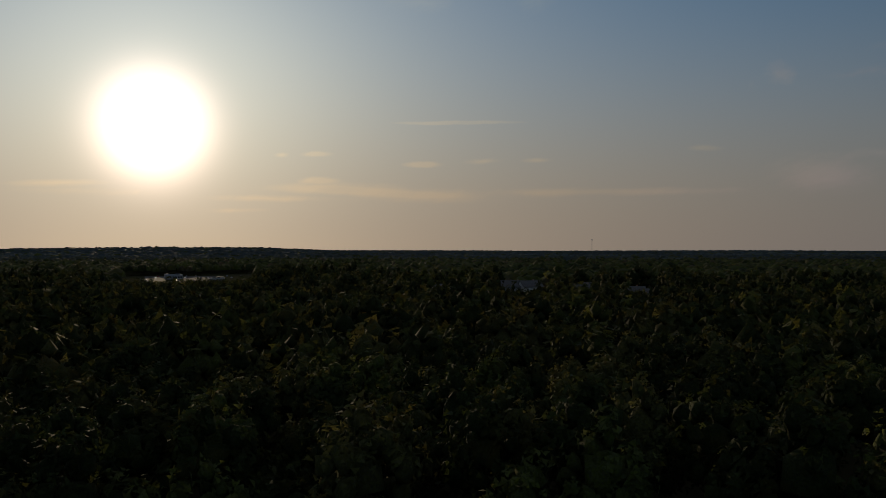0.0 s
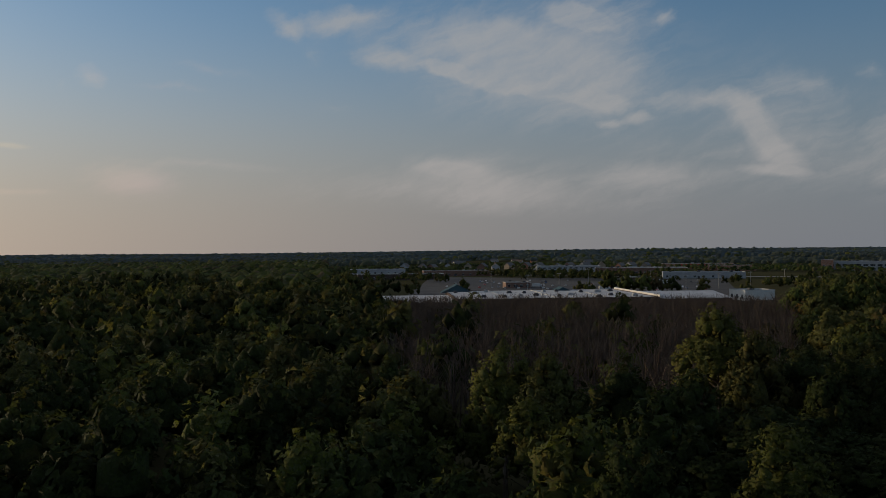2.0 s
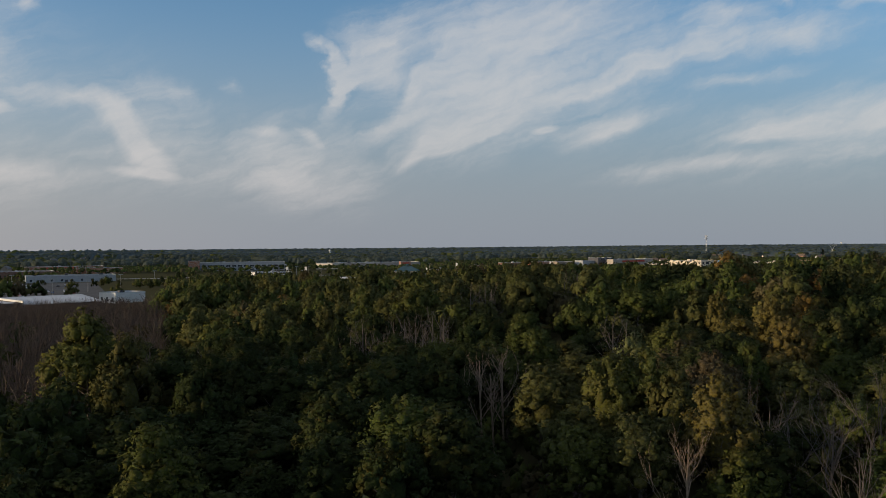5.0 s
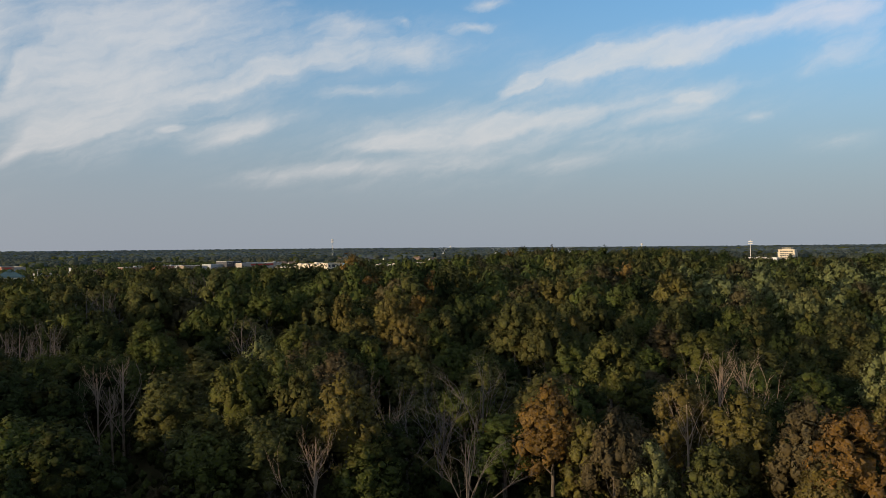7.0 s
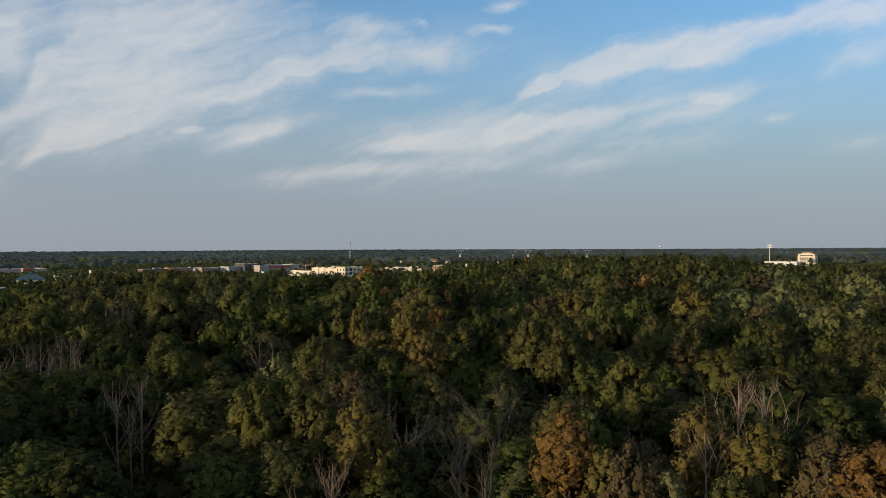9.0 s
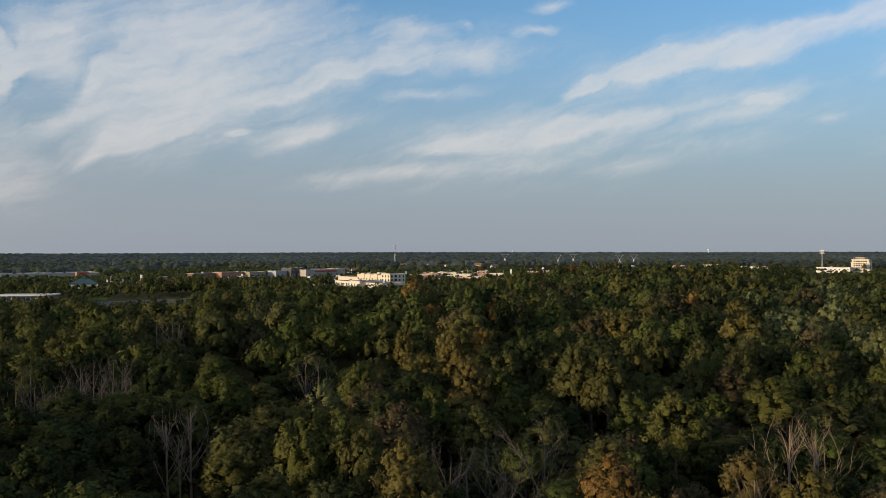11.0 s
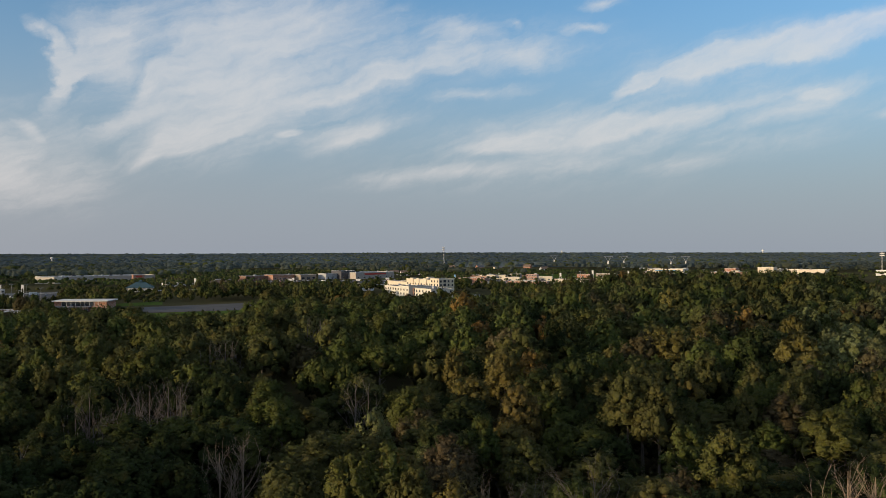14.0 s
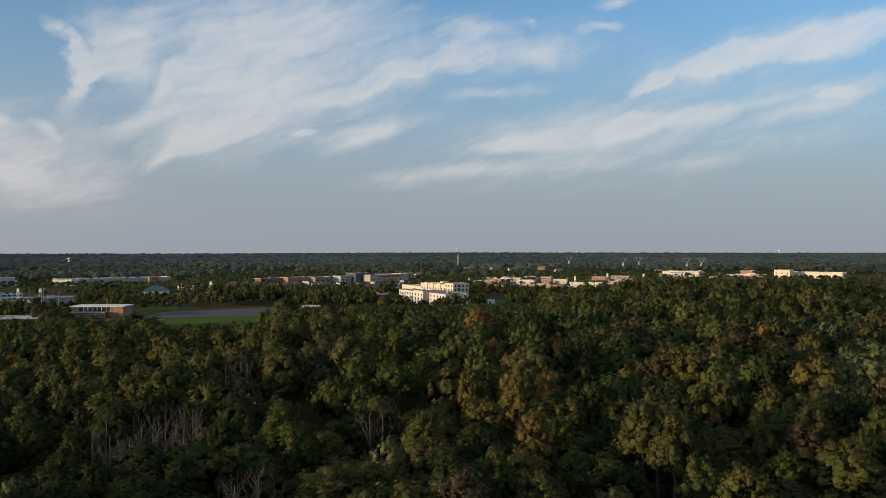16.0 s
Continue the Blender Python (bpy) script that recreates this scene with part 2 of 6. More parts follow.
# glare round the sun
to_sun = wnode("ShaderNodeVectorMath", operation="DOT_PRODUCT")
wlink(way, to_sun.inputs[0])
to_sun.inputs[1].default_value = sun_direction()
off = wmath("ARCCOSINE", wmath("MINIMUM", to_sun.outputs["Value"], 1.0))
glare = wmath("ADD", wmath("MULTIPLY", wmath("EXPONENT", wmath("MULTIPLY", wmath("POWER", off, 2.0), -450.0)), 9.0),
              wmath("MULTIPLY", wmath("EXPONENT", wmath("MULTIPLY", off, -5.0)), 1.55))
glow = wnode("ShaderNodeMix", data_type="RGBA", blend_type="ADD")
glow.inputs["Factor"].default_value = 1.0

# clear air above, pale haze towards the horizon
bright = wnode("ShaderNodeVectorMath", operation="MULTIPLY")
wlink(sky.outputs[0], bright.inputs[0])
bright.inputs[1].default_value = (0.129, 0.186, 0.226)
haze = wmath("EXPONENT", wmath("MULTIPLY", wmath("POWER", wmath("MAXIMUM", el_deg, 0.0), 2.2), -0.0045))
haze_tone = wnode("ShaderNodeMix", data_type="RGBA")
wlink(wmath("POWER", wmath("MULTIPLY_ADD", to_sun.outputs["Value"], 0.5, 0.5, clamp=True), 4.0), haze_tone.inputs["Factor"])
haze_tone.inputs[6].default_value = (0.318, 0.353, 0.422, 1)
haze_tone.inputs[7].default_value = (0.98, 0.76, 0.60, 1)
hazy = wnode("ShaderNodeMix", data_type="RGBA")
wlink(wmath("MULTIPLY", haze, 0.93), hazy.inputs["Factor"])
wlink(bright.outputs[0], hazy.inputs[6])
wlink(haze_tone.outputs[2], hazy.inputs[7])
tinted = wnode("ShaderNodeVectorMath", operation="SCALE")
tinted.inputs[0].default_value = (1.06, 0.81, 0.67)
wlink(glare, tinted.inputs["Scale"])
wlink(hazy.outputs[2], glow.inputs[6])
wlink(tinted.outputs[0], glow.inputs[7])
lit = wnode("ShaderNodeVectorMath", operation="MULTIPLY_ADD")
wlink(glow.outputs[2], lit.inputs[0])
lit.inputs[1].default_value = (0.40, 0.33, 0.26)
lit.inputs[2].default_value = (0.535, 0.522, 0.535)
clouds = wnode("ShaderNodeMix", data_type="RGBA")
wlink(density, clouds.inputs["Factor"])
wlink(glow.outputs[2], clouds.inputs[6])
most = wnode("ShaderNodeVectorMath", operation="MAXIMUM")
wlink(lit.outputs[0], most.inputs[0])
nearer = wnode("ShaderNodeVectorMath", operation="MULTIPLY")
wlink(glow.outputs[2], nearer.inputs[0])
nearer.inputs[1].default_value = (1.24, 1.13, 1.0)
wlink(nearer.outputs[0], most.inputs[1])
wlink(most.outputs[0], clouds.inputs[7])
back = wnode("ShaderNodeBackground")
wlink(clouds.outputs[2], back.inputs["Color"])
wlink(back.outputs[0], wnode("ShaderNodeOutputWorld").inputs["Surface"])

# ---- materials ----
def material(name, build):
    m = bpy.data.materials.new(name)
    m.use_nodes = True
    nt = m.node_tree
    nt.nodes.clear()
    out = nt.nodes.new("ShaderNodeOutputMaterial")
    nt.links.new(build(nt), out.inputs["Surface"])
    return m


def nd(nt, kind, ins=(), **values):
    n = nt.nodes.new(kind)
    for key, value in values.items():
        setattr(n, key, value)
    for key, value in dict(ins).items():
        if isinstance(value, bpy.types.NodeSocket):
            nt.links.new(value, n.inputs[key])
        else:
            n.inputs[key].default_value = value
    return n


def position(nt):
    return nd(nt, "ShaderNodeNewGeometry").outputs["Position"]


def noise_fac(nt, scale, detail=4.0, rough=0.55, vector=None):
    return nd(nt, "ShaderNodeTexNoise", {"Vector": vector or position(nt), "Scale": scale, "Detail": detail, "Roughness": rough}).outputs["Fac"]


def ramp(nt, fac, stops):
    n = nd(nt, "ShaderNodeValToRGB", {"Fac": fac})
    e = n.color_ramp.elements
    while len(e) < len(stops):
        e.new(0.5)
    for el, (p, c) in zip(e, stops):
        el.position, el.color = p, (*c, 1)
    return n.outputs["Color"]


def mix(nt, fac, a, b, blend="MIX"):
    n = nd(nt, "ShaderNodeMix", data_type="RGBA", blend_type=blend)
    for key, v in (("Factor", fac), (6, a), (7, b)):
        if isinstance(v, bpy.types.NodeSocket):
            nt.links.new(v, n.inputs[key])
        else:
            n.inputs[key].default_value = v if isinstance(v, (int, float)) else (*v, 1)
    return n.outputs[2]


def foliage(grain, gap, low=0.55, high=1.5, ruffle=0.45):
    """Leaves take their tree's hue from the mesh, and differ leaf by leaf. Sprays shade with their clump and are open between the leaves."""
    def build(nt):
        tint = nd(nt, "ShaderNodeAttribute", attribute_name="hue").outputs["Color"]
        outward = nd(nt, "ShaderNodeVectorTransform", {0: nd(nt, "ShaderNodeAttribute", attribute_name="outward").outputs["Vector"]},
                     vector_type="NORMAL", convert_from="OBJECT", convert_to="WORLD").outputs[0]
        geo = nd(nt, "ShaderNodeNewGeometry")
        swirl = nd(nt, "ShaderNodeTexNoise", {"Vector": geo.outputs["Position"], "Scale": grain * 0.9, "Detail": 3.0, "Roughness": 0.65}).outputs["Color"]
        swirl = nd(nt, "ShaderNodeVectorMath", {0: swirl, 1: (0.5, 0.5, 0.5)}, operation="SUBTRACT").outputs[0]
        outward = nd(nt, "ShaderNodeVectorMath", {0: nd(nt, "ShaderNodeVectorMath", {0: swirl, 1: (ruffle * 3, ruffle * 3, ruffle * 3), 2: outward}, operation="MULTIPLY_ADD").outputs[0]}, operation="NORMALIZE").outputs[0]
        cells = nd(nt, "ShaderNodeTexVoronoi", {"Vector": geo.outputs["Position"], "Scale": grain, "Randomness": 1.0})
        leaf = nd(nt, "ShaderNodeSeparateColor", {0: cells.outputs["Color"]})
        wobble = nd(nt, "ShaderNodeMath", {0: leaf.outputs[0], 1: 0.65, 2: nd(nt, "ShaderNodeMath", {0: geo.outputs["Random Per Island"], 1: 0.35}, operation="MULTIPLY").outputs[0]}, operation="MULTIPLY_ADD").outputs[0]
        each = nd(nt, "ShaderNodeHueSaturation", {
            "Hue": nd(nt, "ShaderNodeMapRange", {"Value": nd(nt, "ShaderNodeObjectInfo").outputs["Random"], 3: 0.485, 4: 0.512}).outputs[0],
            "Saturation": nd(nt, "ShaderNodeMapRange", {"Value": leaf.outputs[1], 3: 0.78, 4: 1.12}).outputs[0],
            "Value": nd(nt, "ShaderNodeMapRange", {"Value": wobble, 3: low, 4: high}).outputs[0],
            "Color": tint}).outputs[0]
        warm = mix(nt, nd(nt, "ShaderNodeMapRange", {"Value": noise_fac(nt, 0.23, 2), 1: 0.55, 2: 0.8, 3: 0.0, 4: 0.35}).outputs[0], each, (0.16, 0.10, 0.025))
        body = nd(nt, "ShaderNodeBsdfPrincipled", {"Base Color": warm, "Roughness": 0.8, "Specular IOR Level": 0.04, "Normal": outward})
        thin = nd(nt, "ShaderNodeBsdfTranslucent", {"Color": warm})
        leafy = nd(nt, "ShaderNodeMixShader", {0: 0.16, 1: body.outputs[0], 2: thin.outputs[0]}).outputs[0]
        if not gap:
            return leafy
        hole = nd(nt, "ShaderNodeMath", {0: cells.outputs["Distance"], 1: gap}, operation="GREATER_THAN").outputs[0]
        return nd(nt, "ShaderNodeMixShader", {0: hole, 1: leafy, 2: nd(nt, "ShaderNodeBsdfTransparent").outputs[0]}).outputs[0]
    return build


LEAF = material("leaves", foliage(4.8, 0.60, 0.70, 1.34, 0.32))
# crown cores reuse the leaves in a darker range: inner shade as colour
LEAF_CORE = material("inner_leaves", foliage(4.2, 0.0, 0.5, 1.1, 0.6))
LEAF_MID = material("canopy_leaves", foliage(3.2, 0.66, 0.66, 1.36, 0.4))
LEAF_FAR = material("distant_leaves", foliage(0.42, 0.0, 0.78, 1.22, 0.45))


def bark_of(dark, light):
    def build(nt):
        v = nd(nt, "ShaderNodeMapping", {"Vector": nd(nt, "ShaderNodeTexCoord").outputs["Object"], "Scale": (6, 6, 0.8)}).outputs[0]
        n = noise_fac(nt, 1.4, 5, 0.6, v)
        b = nd(nt, "ShaderNodeBump", {"Height": n, "Strength": 0.5, "Distance": 0.03}).outputs[0]
        return nd(nt, "ShaderNodeBsdfPrincipled", {"Base Color": ramp(nt, n, [(0.3, dark), (0.7, light)]), "Roughness": 0.85, "Normal": b}).outputs[0]
    return build


BARK = material("bark", bark_of((0.05, 0.04, 0.03), (0.15, 0.12, 0.095)))
BARE = material("weathered_bare_wood", bark_of((0.13, 0.095, 0.066), (0.29, 0.21, 0.145)))

BARE_GREY = material("grey_bare_wood", bark_of((0.05, 0.042, 0.036), (0.12, 0.10, 0.085)))
BARE_BROWN = material("brown_bare_wood", bark_of((0.036, 0.026, 0.02), (0.088, 0.06, 0.043)))


def soil(nt):
    far = noise_fac(nt, 0.004, 6, 0.6)
    c = ramp(nt, far, [(0.3, (0.050, 0.052, 0.026)), (0.55, (0.075, 0.074, 0.036)), (0.75, (0.12, 0.105, 0.06))])
    c = mix(nt, noise_fac(nt, 0.25, 4), c, (0.065, 0.055, 0.03))
    return nd(nt, "ShaderNodeBsdfPrincipled", {"Base Color": c, "Roughness": 1.0, "Specular IOR Level": 0.0}).outputs[0]


SOIL = material("ground_cover", soil)


def plain(base, rough=0.7, spots=0.35, scale=0.35, metal=0.0, spec=0.4, low=0.75):
    """A surface with stains at two scales."""
    def build(nt):
        n = mix(nt, spots, noise_fac(nt, scale, 5, 0.6), noise_fac(nt, scale * 9, 3, 0.5))
        dark = tuple(v * low for v in base)
        c = ramp(nt, n, [(0.3, dark), (0.65, base)])
        return nd(nt, "ShaderNodeBsdfPrincipled", {"Base Color": c, "Roughness": rough, "Metallic": metal, "Specular IOR Level": spec}).outputs[0]
    return build


def coursed(base, joint, width, height):
    """Small masonry units in courses, too fine to tell apart from afar."""
    def build(nt):
        v = nd(nt, "ShaderNodeTexCoord").outputs["Object"]
        v = nd(nt, "ShaderNodeMapping", {"Vector": v, "Rotation": (radians(90), 0, 0)}).outputs[0]
        b = nd(nt, "ShaderNodeTexBrick", {"Vector": v, "Color1": (*base, 1), "Color2": (*[c * 0.72 for c in base], 1), "Mortar": (*joint, 1), "Scale": 1.0,
                                          "Mortar Size": 0.012, "Brick Width": width, "Row Height": height}).outputs["Color"]
        c = mix(nt, 0.3, b, ramp(nt, noise_fac(nt, 0.3), [(0.3, tuple(v * 0.6 for v in base)), (0.7, base)]))
        return nd(nt, "ShaderNodeBsdfPrincipled", {"Base Color": c, "Roughness": 0.85, "Specular IOR Level": 0.2}).outputs[0]
    return build


def glazing(nt):
    n = noise_fac(nt, 0.2, 2)
    return nd(nt, "ShaderNodeBsdfPrincipled", {"Base Color": ramp(nt, n, [(0.3, (0.02, 0.025, 0.03)), (0.7, (0.05, 0.06, 0.07))]), "Roughness": 0.08, "Specular IOR Level": 0.6}).outputs[0]


WHITE = material("white_painted_wall", plain((0.66, 0.64, 0.60), 0.75, low=0.8))
CREAM = material("cream_render", plain((0.62, 0.54, 0.41), 0.8, low=0.85))
GREY = material("grey_cladding", plain((0.36, 0.37, 0.38), 0.7))
DARKW = material("dark_cladding", plain((0.06, 0.06, 0.07), 0.6))
BRICK = material("orange_brick", coursed((0.36, 0.14, 0.07), (0.45, 0.4, 0.35), 0.22, 0.075))
# brown brick made darker: backlit walls have their shade in the colour
DUSK_BRICK = material("shaded_brown_brick", coursed((0.085, 0.055, 0.045), (0.1, 0.085, 0.075), 0.22, 0.075))
PALE = material("pale_cream_render", plain((0.60, 0.56, 0.47), 0.8, low=0.85))
STONE = material("pale_stone_render", plain((0.40, 0.35, 0.30), 0.8))
TAN = material("tan_render", plain((0.30, 0.24, 0.18), 0.8))
UMBER = material("brown_brick", coursed((0.20, 0.10, 0.07), (0.25, 0.2, 0.17), 0.22, 0.075))
MEMBRANE = material("white_roof_membrane", plain((0.54, 0.53, 0.52), 0.7, low=0.62, scale=0.08))
GRAVEL = material("grey_gravel_roof", plain((0.30, 0.29, 0.28), 0.9, low=0.7, scale=0.1))
SHINGLE = material("grey_shingles", plain((0.13, 0.125, 0.125), 0.85, scale=0.6))
SHINGLE_BROWN = material("brown_shingles", plain((0.16, 0.115, 0.085), 0.85, scale=0.6))
TEAL = material("blue_grey_metal_roof", plain((0.055, 0.10, 0.12), 0.85, scale=0.3, spec=0.08))
GLASS = material("window_glass", glazing)
METAL_ROOF = material("bare_metal_roof", plain((0.5, 0.5, 0.5), 0.3, metal=0.8, low=0.8, scale=0.1))
ASPHALT = material("asphalt", plain((0.105, 0.10, 0.096), 0.95, low=0.6, scale=0.06, spec=0.1))
CONCRETE = material("concrete", plain((0.34, 0.33, 0.31), 0.85, scale=0.2))
GRASS = material("mown_grass", plain((0.085, 0.125, 0.03), 0.95, low=0.7, scale=0.05, spec=0.0))
STEEL = material("galvanised_steel", plain((0.42, 0.43, 0.44), 0.45, metal=0.6, low=0.8))
RED = material("red_sign_panel", plain((0.5, 0.06, 0.04), 0.5))
BLUE = material("blue_sign_panel", plain((0.10, 0.25, 0.45), 0.5))
TYRE = material("tyre_rubber", plain((0.02, 0.02, 0.02), 0.8))
CAR_PAINTS = [material("car_paint_" + n, plain(c, 0.28, spec=0.6, low=0.95)) for n, c in
              (("white", (0.7, 0.7, 0.7)), ("silver", (0.4, 0.41, 0.42)), ("black", (0.02, 0.02, 0.022)), ("red", (0.35, 0.03, 0.025)), ("blue", (0.04, 0.09, 0.22)))]

# ---- land ----
def smooth(a, b, v):
    t = np.clip((v - a) / (b - a), 0, 1)
    return t * t * (3 - 2 * t)


def polar(az, d):
    a = np.radians(az)
    return d * np.sin(a), d * np.cos(a)


def rise(x, y):
    """Height of the ground."""
    x, y = np.asarray(x, float), np.asarray(y, float)
    d = np.hypot(x, y)
    az = np.degrees(np.arctan2(x, y))
    ridge = smooth(50, 64, az) * smooth(160, 520, d) * (1 - smooth(640, 900, d)) * 8.5 * (1 - 0.6 * smooth(70, 77, az))
    fold = 1.5 * np.sin(x * 0.013 + 1.0) * np.cos(y * 0.011) * smooth(30, 150, d)
    town = 4.0 * smooth(250, 600, d)
    swell = np.interp(az, [14, 22, 30, 37, 62, 72, 90], [0, 2.0, 7.0, 11.0, 11.0, 8.5, 7.0]) * smooth(115, 265, d) * (1 - smooth(320, 540, d))
    far = 9.0 * smooth(1500, 4800, d) + 3.0 * np.sin(x * 0.0021 + 2) * np.cos(y * 0.0017 + az * 0.05) * smooth(1500, 3000, d)
    north_hill = 15.0 * np.exp(-((az - 3) / 12.0) ** 4 - ((d - 2300) / 380.0) ** 2)
    west_hill = 21.0 * np.exp(-((az + 72) / 12.0) ** 4 - ((d - 2900) / 500.0) ** 2)
    return np.maximum(ridge, swell) + fold * (1 - smooth(300, 420, d)) + town + far + west_hill + north_hill


def mesh_from(name, verts, faces, mats, face_mats=None, flat=True):
    """A mesh from arrays; faces is one array of triangles or quads."""
    me = bpy.data.meshes.new(name)
    verts, faces = np.asarray(verts, np.float32), np.asarray(faces, np.int32)
    k = faces.shape[1]
    me.vertices.add(len(verts))
    me.vertices.foreach_set("co", verts.ravel())
    me.loops.add(faces.size)
    me.loops.foreach_set("vertex_index", faces.ravel())
    me.polygons.add(len(faces))
    me.polygons.foreach_set("loop_start", np.arange(0, faces.size, k, dtype=np.int32))
    for m in mats:
        me.materials.append(m)
    if face_mats is not None:
        me.polygons.foreach_set("material_index", np.asarray(face_mats, np.int32))
    if not flat:
        me.polygons.foreach_set("use_smooth", np.ones(len(faces), bool))
    me.update(calc_edges=True)
    return me


def build_ground():
    radii = np.concatenate([np.linspace(0.002, 60, 8), np.geomspace(75, 4960, 90)])
    n = 240
    a = np.linspace(0, 2 * np.pi, n, endpoint=False)
    r, t = np.meshgrid(radii, a, indexing="ij")
    x, y = r * np.sin(t) + 1.7, r * np.cos(t) + 0.9
    v = np.stack([x, y, rise(x, y)], -1).reshape(-1, 3)
    i, j = np.meshgrid(np.arange(len(radii) - 1), np.arange(n), indexing="ij")
    p, q = i * n + j, i * n + (j + 1) % n
    f = np.stack([p, p + n, q + n, q], -1).reshape(-1, 4)
    return tagged(new("ground", mesh_from("ground", v, f, [SOIL], flat=False)), "dark woodland and grass ground reaching the horizon", "ground", kind="structure")


ground = build_ground()

# ---- trees ----
HUES = {
    # deep is a dark green that also serves as painted shade
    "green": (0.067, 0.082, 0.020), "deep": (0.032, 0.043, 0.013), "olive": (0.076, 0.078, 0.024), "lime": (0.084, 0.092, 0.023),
    "gold": (0.118, 0.100, 0.027), "orange": (0.152, 0.088, 0.026), "russet": (0.084, 0.069, 0.033), "silver": (0.145, 0.153, 0.056),
    # far woods only: distance haze put into the leaf colour
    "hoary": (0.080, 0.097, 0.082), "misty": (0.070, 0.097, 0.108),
}


def unit(v):
    return v / np.maximum(np.linalg.norm(v, axis=-1, keepdims=True), 1e-9)


def leaf_sprays(c, n, size, g):
    """Ragged three-cornered leaf sprays at c, facing n."""
    k = len(c)
    t = unit(np.cross(n, unit(g.normal(size=(k, 3)))))
    b = np.cross(n, t)
    s = np.asarray(size).reshape(-1, 1)
    out = np.empty((k, 3, 3))
    for i, (u, w) in enumerate(((1, 0), (-0.5, 0.85), (-0.5, -0.85))):
        ju, jw = g.uniform(-0.4, 0.4, (2, k, 1))
        out[:, i] = c + s * ((u + ju) * t + (w + jw) * b)
    return out


def dome_ways(g, shape):
    """Directions over the top and sides of a crown."""
    up, a = g.uniform(-0.5, 1.0, shape), g.uniform(0, 6.2832, shape)
    r = np.sqrt(1 - up ** 2)
    return np.stack([r * np.cos(a), r * np.sin(a), up], -1)


def crown_lobes(g, width, height, lobes):
    """Centres and sizes of the upright clumps that make up a crown; its middle is the origin."""
    half = np.array([width / 2, width / 2, height / 2])
    lc = dome_ways(g, lobes) * g.uniform(0.62, 0.9, (lobes, 1)) * half
    lc[:, :2] *= (1 - 0.25 * np.clip(lc[:, 2:] / half[2], 0, 1))
    lc[0] = (0, 0, height * 0.42)
    return lc, g.uniform(0.065, 0.14, lobes) * width


def set_leaves(me, hues, out):
    """A colour and an outward direction for each vertex."""
    at = me.attributes.new("hue", "FLOAT_COLOR", "POINT")
    rgba = np.ones((len(hues), 4), np.float32)
    rgba[:, :3] = hues
    at.data.foreach_set("color", rgba.ravel())
    me.attributes.new("outward", "FLOAT_VECTOR", "POINT").data.foreach_set("vector", np.asarray(out, np.float32).ravel())


GOLD = (1 + 5 ** 0.5) / 2
ICO = unit(np.array([(-1, GOLD, 0), (1, GOLD, 0), (-1, -GOLD, 0), (1, -GOLD, 0), (0, -1, GOLD), (0, 1, GOLD),
                     (0, -1, -GOLD), (0, 1, -GOLD), (GOLD, 0, -1), (GOLD, 0, 1), (-GOLD, 0, -1), (-GOLD, 0, 1)]))
ICO_FACES = np.array([(0, 11, 5), (0, 5, 1), (0, 1, 7), (0, 7, 10), (0, 10, 11), (1, 5, 9), (5, 11, 4), (11, 10, 2), (10, 7, 6), (7, 1, 8),
                      (3, 9, 4), (3, 4, 2), (3, 2, 6), (3, 6, 8), (3, 8, 9), (4, 9, 5), (2, 4, 11), (6, 2, 10), (8, 6, 7), (9, 8, 1)])


OCTA = np.array([(1, 0, 0), (-1, 0, 0), (0, 1, 0), (0, -1, 0), (0, 0, 1), (0, 0, -1)], float)
OCTA_FACES = np.array([(0, 2, 4), (2, 1, 4), (1, 3, 4), (3, 0, 4), (2, 0, 5), (1, 2, 5), (3, 1, 5), (0, 3, 5)])


def clump_cores(c, r, g, ways=ICO, tris=ICO_FACES):
    """Close foliage inside each clump of a crown: rough balls. Gives points, triangles and outward directions."""
    k = len(c)
    n = len(ways)
    a = g.uniform(0, 6.28, k)[:, None]
    u = np.stack([ways[None, :, 0] * np.cos(a) - ways[None, :, 1] * np.sin(a), ways[None, :, 0] * np.sin(a) + ways[None, :, 1] * np.cos(a), np.repeat(ways[None, :, 2], k, 0)], -1)
    p = c[:, None] + u * r[:, None, None] * np.array([1, 1, 1.25]) * g.uniform(0.7, 1.3, (k, n, 1))
    f = tris[None] + (np.arange(k) * n)[:, None, None]
    return p.reshape(-1, 3), f.reshape(-1, 3), u.reshape(-1, 3)


